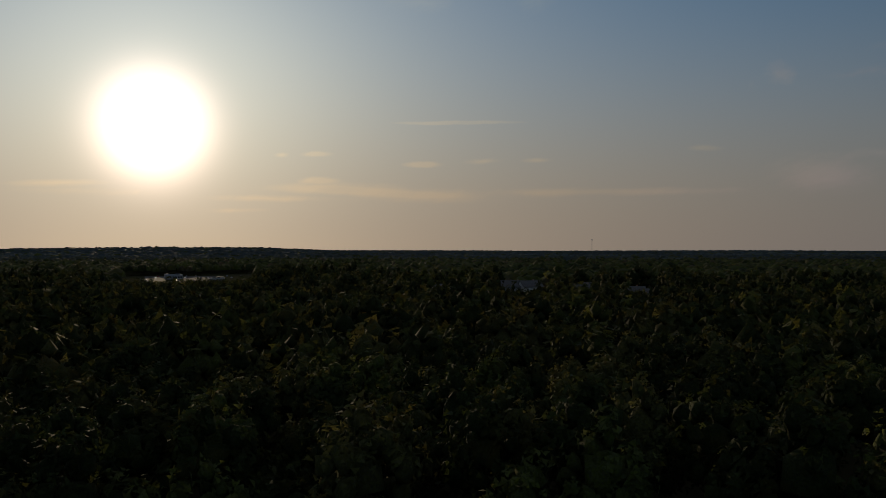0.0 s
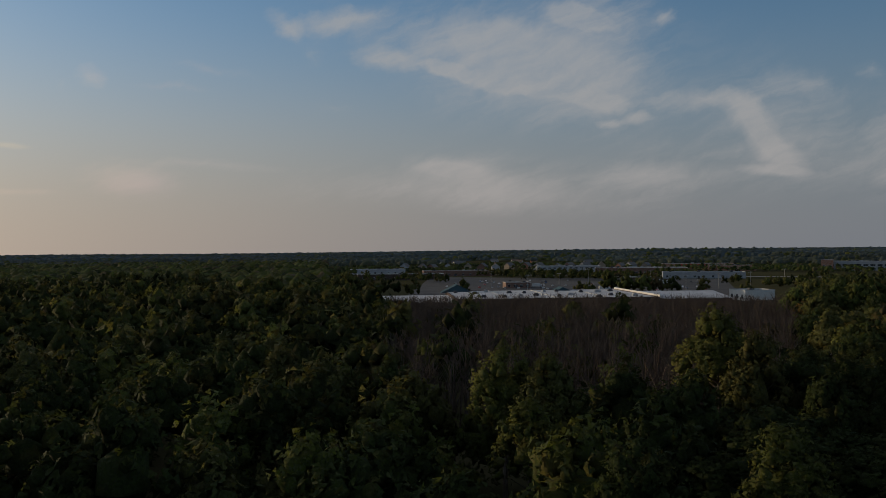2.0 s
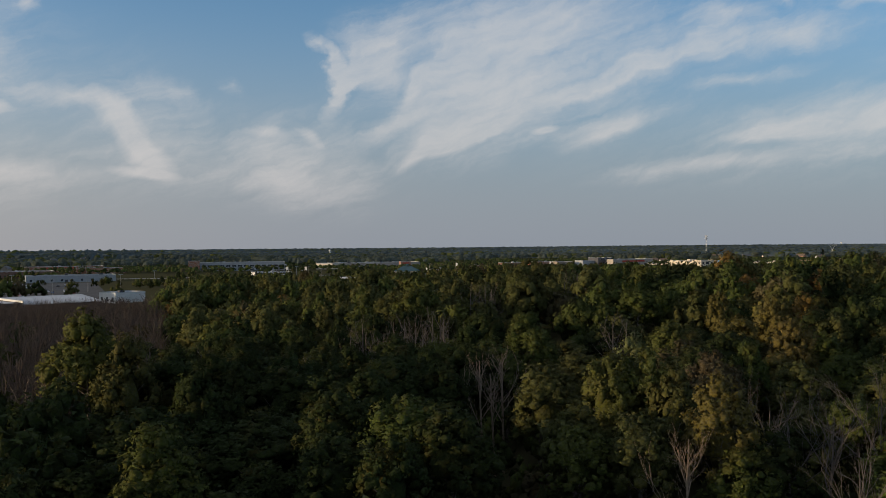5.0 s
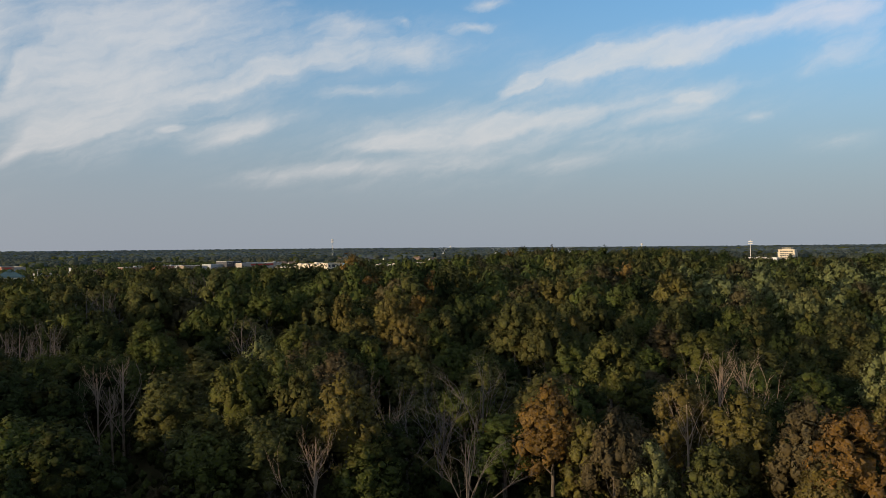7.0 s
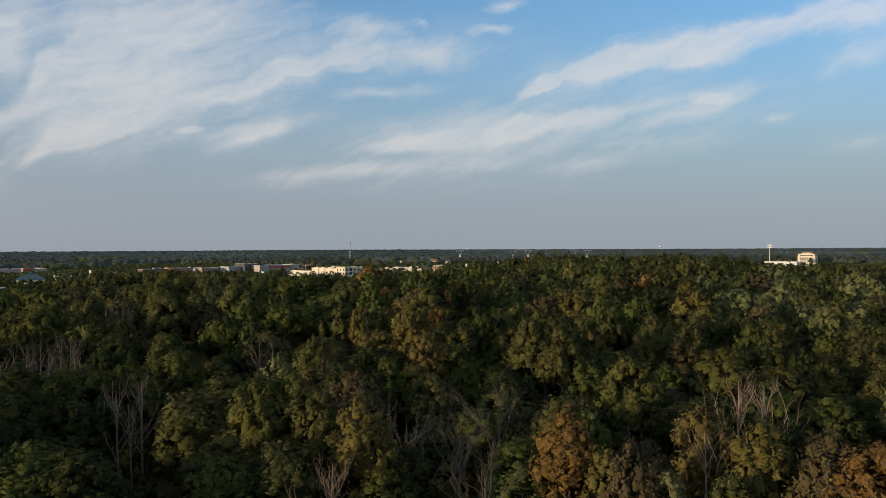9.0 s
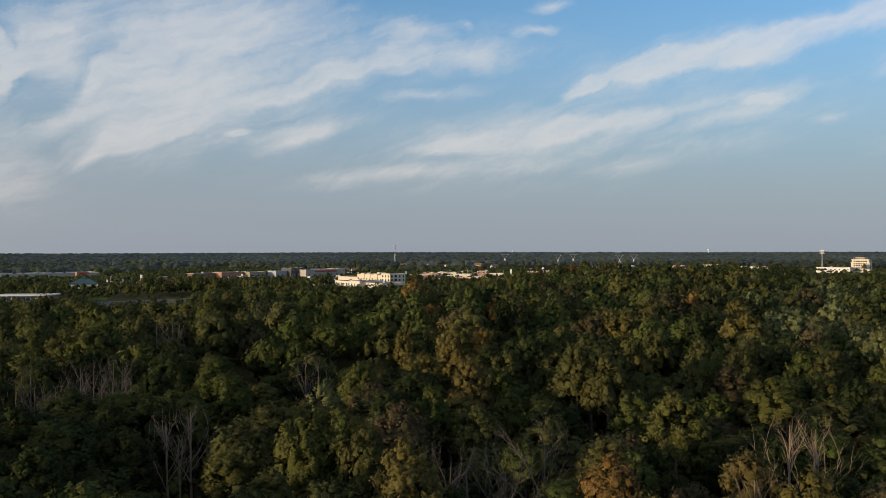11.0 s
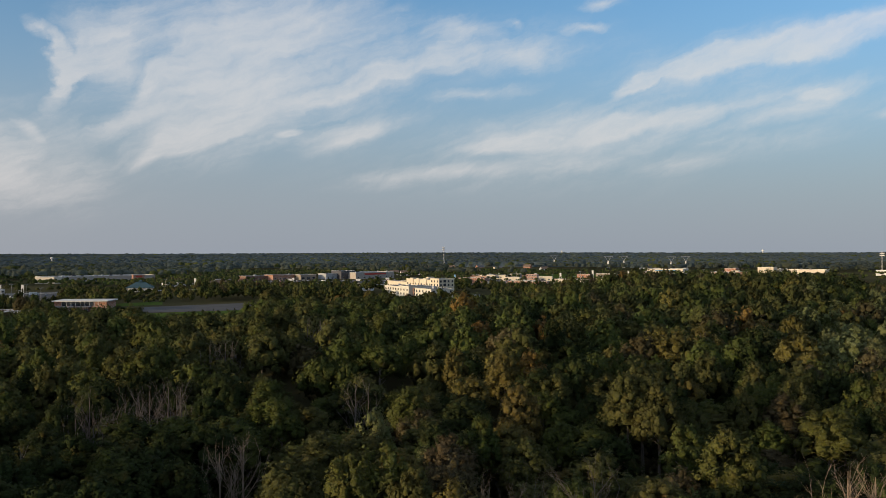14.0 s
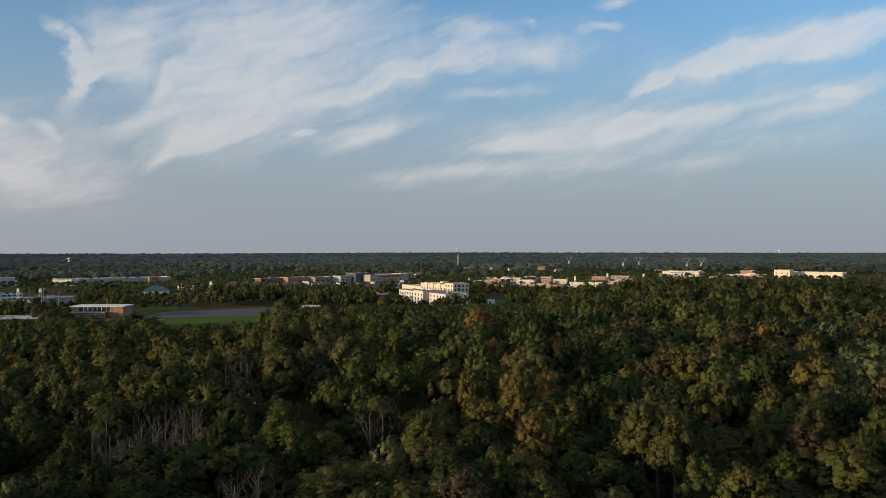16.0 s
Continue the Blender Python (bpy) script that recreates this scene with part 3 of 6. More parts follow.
def crown_mesh(seed, hue, width, height, lift, leaves, size):
    g = np.random.default_rng(seed)
    lobes = int(g.integers(76, 92))
    lc, lr = crown_lobes(g, width, height, lobes)
    i = g.integers(0, lobes, leaves)
    d = unit(g.normal(size=(leaves, 3)) + np.array([0, 0, 0.35]) + unit(lc[i]) * 0.6)
    p = lc[i] + d * (lr[i] * g.uniform(0.7, 1.3, leaves))[:, None] * np.array([1, 1, 1.4])
    t = leaf_sprays(p, unit(d + g.normal(size=p.shape) * 0.6), size * g.uniform(0.6, 1.4, leaves), g).reshape(-1, 3)
    cv, cf, cu = clump_cores(lc, lr * 0.6, g)
    zero = np.zeros(1)
    mv, mf, mu = crown_cores(zero, zero, zero, zero + width, zero + height, g, 0.46)
    v = np.concatenate([t, cv, mv]) + (0, 0, lift)
    f = np.concatenate([np.arange(len(t)).reshape(-1, 3), cf + len(t), mf + len(t) + len(cv)])
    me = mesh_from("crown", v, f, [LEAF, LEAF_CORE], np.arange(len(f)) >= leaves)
    size3 = np.array([width, width, height])
    out = np.concatenate([np.repeat(unit(d * 0.9 + unit(p / size3) * 0.6), 3, axis=0), unit(cu * 0.9 + np.repeat(unit(lc / size3), 12, axis=0) * 0.6), mu])
    set_leaves(me, np.tile(HUES[hue], (len(v), 1)), out)
    return me


def tube(points, radii, sides):
    """A tapered tube along points."""
    pts, rad = np.asarray(points, float), np.asarray(radii, float)
    t = unit(np.gradient(pts, axis=0))
    ref = np.where(np.abs(t[:, 2:3]) > 0.9, np.array([[1.0, 0, 0]]), np.array([[0, 0, 1.0]]))
    a = unit(np.cross(t, ref))
    b = np.cross(t, a)
    w = np.linspace(0, 2 * np.pi, sides, endpoint=False)
    v = pts[:, None] + rad[:, None, None] * (np.cos(w)[None, :, None] * a[:, None] + np.sin(w)[None, :, None] * b[:, None])
    f = []
    for i in range(len(pts) - 1):
        for j in range(sides):
            k = (j + 1) % sides
            f.append((i * sides + j, i * sides + k, (i + 1) * sides + k, (i + 1) * sides + j))
    return v.reshape(-1, 3), np.array(f)


def join_tubes(tubes):
    vs, fs, n = [], [], 0
    for v, f in tubes:
        vs.append(v)
        fs.append(f + n)
        n += len(v)
    return np.concatenate(vs), np.concatenate(fs)


def branchlets(g, start, way, length, radius, level):
    """A limb and, where level allows, the twigs on it."""
    n = 5
    way = unit(np.asarray(way, float))
    pts = [np.asarray(start, float)]
    for _ in range(n - 1):
        way = unit(way + g.normal(size=3) * 0.12 + np.array([0, 0, 0.06]))
        pts.append(pts[-1] + way * length / (n - 1))
    out = [tube(pts, np.linspace(radius, radius * 0.3, n), 5 if level > 1 else 3)]
    if level > 0:
        for i in range(int(g.integers(4, 7))):
            k = int(g.integers(1, n))
            side = unit(unit(pts[k] - pts[k - 1]) + unit(g.normal(size=3)) * 0.75 + np.array([0, 0, 0.25]))
            out += branchlets(g, pts[k], side, length * g.uniform(0.35, 0.6), radius * 0.42, level - 1)
    return out


def part(name, me, parent, label=""):
    ob = new(name, me)
    ob.parent = parent
    return tagged(ob, label) if label else ob


def make_tree(seed, hue, label, height, width):
    """A broadleaf tree: trunk with limbs, and a crown of leaf sprays."""
    g = np.random.default_rng(seed)
    root = tagged(new("tree"), label, "tree", "woodland trees")
    deep = height * g.uniform(0.6, 0.72)
    top = height - deep * 0.35
    tubes = [tube([(0, 0, -0.5), (0.1, 0, height * 0.2), (0, 0.15, height * 0.45), (0.1, 0, top)], (0.32, 0.26, 0.2, 0.06), 7)]
    for i in range(6):
        a, z = i * 1.05 + g.uniform(-0.3, 0.3), height * g.uniform(0.4, 0.65)
        tubes += branchlets(g, (0, 0, z), (math.cos(a), math.sin(a), 0.9), width * 0.42, 0.11, 0)
    part("trunk", mesh_from("trunk", *join_tubes(tubes), [BARK], flat=False), root)
    part("crown", crown_mesh(seed, hue, width, deep, height - deep * 0.5, 2700, 0.25), root)
    return root


def make_bare_tree(seed, label, height, spread, limbs=9, material_=None):
    """A leafless tree: trunk and limbs with their twigs."""
    g = np.random.default_rng(seed)
    root = tagged(new("bare_tree"), label, "tree", "bare woodland trees")
    m = material_ or BARE
    lean = g.normal(size=2) * 0.5
    v, f = tube([(0, 0, -0.5), (lean[0] * 0.3, lean[1] * 0.3, height * 0.3), (lean[0], lean[1], height * 0.62), (lean[0] * 1.2, lean[1] * 1.4, height * 0.95)], (0.27, 0.21, 0.14, 0.03), 7)
    part("trunk", mesh_from("trunk", v, f, [m], flat=False), root)
    for i in range(limbs):
        k = g.uniform(0.38, 0.85)
        a = i * 2.4 + g.uniform(-0.4, 0.4)
        s = (lean[0] * k, lean[1] * k, height * k)
        part("limb", mesh_from("limb", *join_tubes(branchlets(g, s, (math.cos(a), math.sin(a), 1.5), height * (1.05 - k) * 0.6 * spread + 1.0, 0.10 * (1.2 - k) + 0.02, 2)), [m], flat=False), root)
    return root


def forest_edge(az):
    """How far the closed wood reaches in that direction."""
    return np.interp(az, [-95, -40, -22, -16, 10, 14, 22, 30, 40, 46, 52, 58, 95], [600, 560, 480, 360, 360, 420, 520, 400, 480, 600, 600, 640, 640])


def top_height(x, y, g, spread=2.7):
    """Tree height in the wood."""
    n = 0.5 + 0.5 * np.sin(x * 0.05 + 1.3 * np.sin(y * 0.03)) * np.cos(y * 0.043 + 0.6)
    return 13.6 + 5.0 * n + np.clip(g.normal(size=np.shape(x)), -1.8, 1.1) * spread


def sight_cap(x, y, z, h):
    """Cuts tree heights to fit the camera's view of the ground beyond them."""
    d, az = np.hypot(x, y), np.degrees(np.arctan2(x, y))
    room = np.full(np.shape(h), 99.0)

    def under(where, top, slope):
        room[where] = np.minimum(room[where], top - slope * d[where] - z[where])

    under((az > 35.5) & (az < 54) & (d > 300) & (d < 680), 53.0, 0.0715)
    under((az > -22) & (az < 8) & (d > 125) & (d < 200), 36.0, 0.112)
    under((az > 14) & (az < 49) & (d > 200) & (d < 680), 36.0, 0.0275)
    under((az > 74) & (az < 79) & (d > 250) & (d < 700), 36.0, 0.018)
    under((az > 28.5) & (az < 35.5) & (d > 190) & (d <= 330), 52.0, 0.088)
    under((az > 16) & (az < 28.5) & (d > 330) & (d < 640), 52.0, 0.0754)
    under((az >= 28.5) & (az < 35.5) & (d > 330) & (d < 640), 52.0, 0.088)
    under((az > -74.5) & (az < -65) & (d > 300) & (d < 700), 36.0, 0.041)
    for a in (-52.6, -48.3, -46.8, -43.3, -40.3, -39.2):
        under((np.abs(az - a) < 1.0) & (d > 360) & (d < 540), 36.0, 0.055)
    return np.minimum(h, np.maximum(room, 4.0))


def scatter(g, az0, az1, r0, r1, spacing):
    """Jittered places over a sector, none nearer to one another than about the spacing."""
    lim = r1 + 5
    n = int(2 * lim / spacing)
    ix, iy = np.meshgrid(np.arange(n), np.arange(int(n / 0.9) + 1), indexing="ij")
    x = -lim + (ix + 0.5 * (iy % 2)) * spacing + g.uniform(-0.33, 0.33, ix.shape) * spacing
    y = -lim + iy * spacing * 0.9 + g.uniform(-0.33, 0.33, ix.shape) * spacing
    x, y = x.ravel(), y.ravel()
    d, az = np.hypot(x, y), np.degrees(np.arctan2(x, y))
    ok = (d > r0) & (d < r1) & (az > az0) & (az < az1)
    return x[ok], y[ok], d[ok], az[ok]


def pick_hues(x, y, g):
    """Species drift in patches, with single autumn trees among them."""
    n = len(x)
    patch = np.sin(x * 0.021 + 2.0) * np.cos(y * 0.017 - 1.0) + g.normal(size=n) * 0.55
    names = np.array(["deep", "green", "olive", "lime", "gold", "orange", "russet"])
    i = np.digitize(patch, [-0.45, 0.35, 0.95, 1.55])
    r = g.random(n)
    i = np.where(r < 0.04, 4, np.where(r < 0.047, 5, np.where(r < 0.08, 6, np.where(r < 0.25, 2, np.minimum(i, 3)))))
    az, d = np.degrees(np.arctan2(x, y)), np.hypot(x, y)
    i = np.where((az > 50) & (d < 240) & (g.random(n) < 0.16), g.choice([2, 4, 4, 6], n), i)
    out = names[i].astype("<U8")
    out[(az > 71) & (d > 190) & (d < 460) & (g.random(n) < 0.38)] = "silver"
    return out


def crown_cores(x, y, z, w, deep, g, fill=0.8):
    """Rough domes of close foliage, one a crown; z is the crown's middle. Gives points, triangles and outward directions."""
    k = len(x)
    ways = [(0, 0, 1.0)]
    for lift, turn in ((0.62, 0.0), (-0.25, 0.52)):
        ways += [(math.cos(i * 1.0472 + turn) * math.cos(lift), math.sin(i * 1.0472 + turn) * math.cos(lift), math.sin(lift)) for i in range(6)]
    ways = np.array(ways)
    a = g.uniform(0, 6.28, k)
    c, s_ = np.cos(a)[:, None], np.sin(a)[:, None]
    u = np.stack([ways[None, :, 0] * c - ways[None, :, 1] * s_, ways[None, :, 0] * s_ + ways[None, :, 1] * c, np.repeat(ways[None, :, 2], k, 0)], -1)
    half = np.stack([w / 2, w / 2, deep / 2], -1)[:, None] * fill
    p = u * half * g.uniform(0.68, 1.22, (k, 13, 1)) + np.stack([x, y, z], -1)[:, None]
    f = [(0, 1 + i, 1 + (i + 1) % 6) for i in range(6)]
    for i in range(6):
        f += [(1 + i, 7 + i, 1 + (i + 1) % 6), (1 + (i + 1) % 6, 7 + i, 7 + (i + 1) % 6)]
    tri = np.array(f)[None] + (np.arange(k) * 13)[:, None, None]
    return p.reshape(-1, 3), tri.reshape(-1, 3), u.reshape(-1, 3)


def dome_trees(name, label, x, y, z, h, w, hue_rgb, g, clumps, leaf, depth=0.85):
    """Far trees in one mesh: each crown is one or a few rough domes."""
    deep = h * depth
    xs = np.repeat(x, clumps) + g.normal(size=len(x) * clumps) * np.repeat(w, clumps) * (0.22 if clumps > 1 else 0)
    ys = np.repeat(y, clumps) + g.normal(size=len(x) * clumps) * np.repeat(w, clumps) * (0.22 if clumps > 1 else 0)
    drop = g.uniform(0, 0.3, len(xs)) * np.repeat(h, clumps) * (1 if clumps > 1 else 0)
    k = 1.0 if clumps == 1 else 0.66
    zs = np.repeat(z + h - deep * 0.5 * k, clumps) - drop
    v, f, out = crown_cores(xs, ys, zs, np.repeat(w, clumps) * k, np.repeat(deep, clumps) * k, g, 1.0)
    me = mesh_from(name, v, f, [leaf], flat=False)
    tone = np.repeat(g.uniform(0.9, 1.1, (len(x), 1)) * np.asarray(hue_rgb), clumps, axis=0)
    set_leaves(me, np.repeat(tone, 13, axis=0), unit(out * 0.36 + np.array([0, 0, 0.75]) + g.normal(size=out.shape) * 0.1))
    return tagged(new(name, me), label, "trees", kind="stuff")


def joined_trees(name, label, x, y, z, h, w, hue_rgb, leaves, size, g, depth=0.66, lob=22, leaf=None, fine=True):
    """Many trees in one mesh: leaf sprays over the upright clumps of each crown, round a close core."""
    k = len(x)
    deep = h * depth
    lc = dome_ways(g, (k, lob)) * g.uniform(0.64, 0.9, (k, lob, 1)) * np.stack([w / 2, w / 2, deep / 2], -1)[:, None]
    lc[..., :2] *= (1 - 0.25 * np.clip(lc[..., 2:] / (deep / 2)[:, None, None], 0, 1))
    lc[:, 0] = np.stack([0 * w, 0 * w, deep * 0.42], -1)
    lr = g.uniform(0.10, 0.19, (k, lob)) * w[:, None] * (28 / lob) ** 0.4
    i = g.integers(0, lob, (k, leaves))
    rows = np.arange(k)[:, None]
    u = unit(lc[rows, i])
    d = unit(g.normal(size=(k, leaves, 3)) + np.array([0, 0, 0.45]) + u * 0.5)
    p = lc[rows, i] + d * (lr[rows, i] * g.uniform(0.6, 1.25, (k, leaves)))[..., None] * np.array([1, 1, 1.35])
    mid = z + h - deep * 0.5
    at = np.stack([x, y, mid], -1)[:, None]
    nrm = unit(d + g.normal(size=d.shape) * 0.45)
    s = size * g.uniform(0.65, 1.35, (k, leaves)) * (w / 7.0)[:, None] ** 0.8
    v = leaf_sprays((p + at).reshape(-1, 3), nrm.reshape(-1, 3), s.ravel(), g).reshape(-1, 3)
    bv, bf, bu = clump_cores((lc + at).reshape(-1, 3), lr.ravel() * (0.58 if fine else 0.66), g, ICO if fine else OCTA, ICO_FACES if fine else OCTA_FACES)
    cv, cf, cu = crown_cores(x, y, mid, w, deep, g, 0.52)
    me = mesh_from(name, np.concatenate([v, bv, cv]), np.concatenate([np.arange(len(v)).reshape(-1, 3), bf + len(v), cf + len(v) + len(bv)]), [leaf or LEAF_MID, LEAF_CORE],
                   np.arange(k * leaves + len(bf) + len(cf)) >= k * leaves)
    tone = g.uniform(0.78, 1.22, (k, 1)) * np.asarray(hue_rgb)
    out = unit(d * 0.8 + u * 0.65).reshape(-1, 3)
    bo = unit(bu * 0.8 + np.repeat(unit(lc).reshape(-1, 3), 12 if fine else 6, axis=0) * 0.65)
    set_leaves(me, np.concatenate([np.repeat(tone, leaves * 3, axis=0), np.repeat(tone, lob * (12 if fine else 6), axis=0), np.repeat(tone, 13, axis=0)]),
               np.concatenate([np.repeat(out, 3, axis=0), bo, cu]))
    return tagged(new(name, me), label, "trees", kind="stuff")


def hue_array(names):
    return np.array([HUES[n] for n in names])


# single trees seen plainly: azimuth, distance, kind, height, width
AUTUMN_TREES = [
    (62.6, 97, "orange", 20.0, 8.5), (71.0, 100, "gold", 20.5, 9), (74.6, 95, "gold", 20, 8.5), (69.0, 86, "silver", 16.5, 5.5),
    (81.0, 88, "orange", 20, 9), (42.0, 110, "lime", 21.5, 8.5), (44.2, 112, "lime", 22.5, 9), (48.8, 113, "russet", 20, 9.5), (37.9, 114, "olive", 20, 11),
    (40.0, 92, "green", 16.5, 9), (53.2, 157, "gold", 21, 9.5), (44.0, 92, "olive", 18, 9), (43.5, 144, "silver", 20, 7),
    (62.2, 233, "gold", 18.5, 10), (52.2, 190, "gold", 19.5, 8.5), (53.9, 193, "orange", 19.5, 8.5), (50.0, 177, "gold", 18, 10.5), (60.2, 156, "olive", 23.5, 9.5), (62.2, 154, "olive", 22.5, 9), (61.2, 160, "olive", 25.5, 10.5),
    (24.0, 95, "deep", 20, 10), (28.6, 93, "green", 19.5, 11),
]
EDGE_TREES = [
    (78.6, 90, "russet", 20.5, 8), (84.5, 104, "orange", 20, 8), (79.5, 86, "gold", 16, 7), (66.6, 86, "russet", 19, 6.5),
    (72.8, 88, "olive", 16, 7), (65.2, 92, "gold", 17, 6.5), (8.5, 128, "lime", 27, 12), (10.8, 122, "olive", 24, 9),
    (-5.2, 112, "lime", 23, 10), (-2.4, 108, "olive", 22.5, 9.5), (-3.6, 97, "green", 18.5, 9), (3.5, 75, "deep", 20, 9), (12.5, 84, "green", 19, 9),
    (29.9, 231, "gold", 18, 8), (83.0, 128, "silver", 22, 8), (86.5, 122, "silver", 21, 8), (48.5, 125, "russet", 20, 9),
    (66.6, 124, "lime", 22.5, 10), (72.4, 161, "lime", 18.5, 12),
]
RIDGE_TREES = [
    (64.0, 140, "green", 19, 9), (-12.0, 335, "orange", 15.5, 9), (47.0, 130, "silver", 17, 6), (27.0, 300, "orange", 14, 11), (29.5, 305, "russet", 14, 10),
    (36.2, 264, "olive", 19, 9.5), (37.6, 268, "olive", 20, 10), (38.2, 274, "olive", 16, 10), (20.5, 150, "silver", 17, 6), (26.5, 140, "lime", 17, 7),
    (71.0, 262, "russet", 15, 8), (74.8, 224, "silver", 20, 9), (76.6, 236, "silver", 20, 10), (72.6, 246, "silver", 19, 9),
    (78.4, 214, "silver", 20, 9), (45.8, 163, "lime", 19, 8.5), (36.6, 170, "green", 19, 10), (70.2, 227, "green", 17.5, 10),
    (43.9, 206, "green", 19, 11), (57.6, 264, "lime", 19, 12), (74.9, 228, "silver", 21, 8),
]
LABELS = {
    "green": "tall broadleaf tree with a full green crown in the wood", "deep": "tall broadleaf tree with a dense dark green crown",
    "olive": "tall broadleaf tree with an olive green late-summer crown", "lime": "tall broadleaf tree with a light yellow-green crown",
    "gold": "broadleaf tree with a golden autumn crown among green ones", "orange": "broadleaf tree turned orange by autumn",
    "russet": "broadleaf tree with a thinning russet brown crown", "silver": "slender broadleaf tree with pale silver-green leaves",
}


def place(az, d):
    x, y = polar(az, d)
    return float(x), float(y), float(rise(x, y))


protos = {}


def plant(kind, x, y, z, height, width, g):
    """A single tree at a place; alike trees share their meshes."""
    key = (kind, int(g.integers(0, 4)))
    m = Matrix.LocRotScale((x, y, z), Euler((0, 0, g.uniform(0, 6.28))), (width / 8, width / 8, height / 20))
    if key not in protos:
        protos[key] = make_tree(100 + 17 * len(protos), kind, LABELS[kind], 20.0, 8.0)
        protos[key].matrix_basis = m
        return protos[key]
    t = copy_thing(protos[key], Matrix.Identity(4))
    t.matrix_basis = m
    return t


taken = []
gn = np.random.default_rng(21)
for az, d, kind, h, w in itertools.chain(AUTUMN_TREES, EDGE_TREES, RIDGE_TREES):
    x, y, z = place(az, d)
    taken.append((x, y, w * 0.45))
    plant(kind, x, y, z, h, w, gn)

DEAD_TREES = [
    (33.6, 128, 19.0, 0.8), (35.0, 132, 19.5, 0.8), (34.4, 130, 16.5, 0.8), (57.2, 87, 16.5, 1.3), (55.0, 101, 17.5, 1.2),
    (58.0, 108, 19.0, 1.2), (53.0, 101, 16.0, 1.2), (51.4, 106, 17.0, 1.2), (73.2, 109, 22.5, 0.9),
    (75.0, 111, 22.0, 0.9), (46.6, 88, 17.0, 0.8), (27.2, 162, 19.0, 0.7), (28.4, 168, 21, 0.7),
    (25.6, 172, 20.5, 0.7), (30.2, 170, 21, 0.7), (26.0, 165, 19, 0.7), (27.8, 172, 20, 0.7),
    (29.8, 164, 19.5, 0.7), (30.8, 174, 20, 0.7),
]
BARE_STAND = [
    (25.0, 166, 19, 0.7), (26.4, 158, 18.0, 0.7), (31.2, 176, 19.0, 0.7), (24.4, 178, 18.0, 0.7),
    (29.3, 180, 19.5, 0.7), (33.0, 211, 20.5, 0.8), (33.8, 213, 20.0, 0.8), (34.4, 216, 19.0, 0.8),
    (39.2, 248, 18.0, 0.8), (42.2, 169, 19.0, 0.8), (43.0, 171, 18.0, 0.8), (40.0, 250, 18.0, 0.8),
    (40.6, 254, 17.0, 0.8), (68.5, 90, 16.0, 1.0), (71.6, 96, 19.0, 1.0), (64.8, 232, 18.0, 0.8),
    (22.0, 150, 17.0, 0.7), (15.5, 160, 18.0, 0.7),
]
BARE_FAR = [
    (6.2, 128, 19.0, 0.7),
]
bare = [make_bare_tree(300, "leafless dead tree with pale grey-brown limbs", 20.0, 0.8, 8, BARE), make_bare_tree(301, "leafless spreading grey tree", 20.0, 1.2, 8, BARE_GREY), make_bare_tree(302, "leafless slender brown tree", 20.0, 0.75, 7, BARE_GREY)]
fresh = set(range(3))
for az, d, h, s in itertools.chain(DEAD_TREES, BARE_STAND, BARE_FAR):
    x, y, z = place(az, d)
    taken.append((x, y, 2.0))
    k = 1 if s > 1 else (0 if d < 134 or s > 0.85 else 2)
    m = Matrix.LocRotScale((x, y, z), Euler((0, 0, gn.uniform(0, 6.28))), (h / 20, h / 20, h / 20))
    if k in fresh:
        fresh.discard(k)
        bare[k].matrix_basis = m
    else:
        copy_thing(bare[k], Matrix.Identity(4)).matrix_basis = m

taken = np.array(taken)


def free(x, y, pad=2.2):
    d = np.hypot(x[:, None] - taken[None, :, 0], y[:, None] - taken[None, :, 1])
    return (d > taken[None, :, 2] + pad).all(1)


# places kept open for buildings and the camera's view of them: centre, radius
OPEN = []
for az, d, r in [(-52.6, 515, 20), (-48.3, 560, 20), (-46.8, 560, 18), (-43.5, 520, 22), (-40.3, 500, 20), (-39.2, 478, 20), (-52.6, 490, 14), (-43.5, 492, 14), (-40.0, 470, 16)]:
    OPEN.append((*polar(az, d), r))
OPEN = np.array(OPEN)


def clear_of_town(x, y):
    return (np.hypot(x[:, None] - OPEN[None, :, 0], y[:, None] - OPEN[None, :, 1]) > OPEN[None, :, 2]).all(1)


# the nearest of the wood are single trees
gw = np.random.default_rng(33)
x, y, d, az = scatter(gw, 8, 89, 78, 200, 7.9)
ok = free(x, y) & ~((az < 13.5) & (d > 140) & (gw.random(len(d)) < 0.7)) & ~((az > 32.4) & (az < 35.8) & (d < 142)) & ~((az > 55.5) & (az < 58.5) & (d < 95)) & ~((az > 24.3) & (az < 31.6) & (d > 148) & (d < 186) & (gw.random(len(d)) < 0.3))
x, y, d, az = x[ok], y[ok], d[ok], az[ok]
order = np.argsort(d)
single = order[:245]
hs, ks = top_height(x, y, gw), pick_hues(x, y, gw)
hs = np.where((az > 46) & (d < 93), hs * 0.68, hs)
# below azimuth 36 the darkest hue paints shade into the crowns
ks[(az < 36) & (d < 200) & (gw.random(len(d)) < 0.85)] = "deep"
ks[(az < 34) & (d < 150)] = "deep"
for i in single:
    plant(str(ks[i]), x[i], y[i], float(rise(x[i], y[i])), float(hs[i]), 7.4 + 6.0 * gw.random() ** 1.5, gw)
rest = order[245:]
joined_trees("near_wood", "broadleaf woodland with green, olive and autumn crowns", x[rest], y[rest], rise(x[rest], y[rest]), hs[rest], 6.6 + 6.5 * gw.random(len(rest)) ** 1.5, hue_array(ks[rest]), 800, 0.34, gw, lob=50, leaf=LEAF)


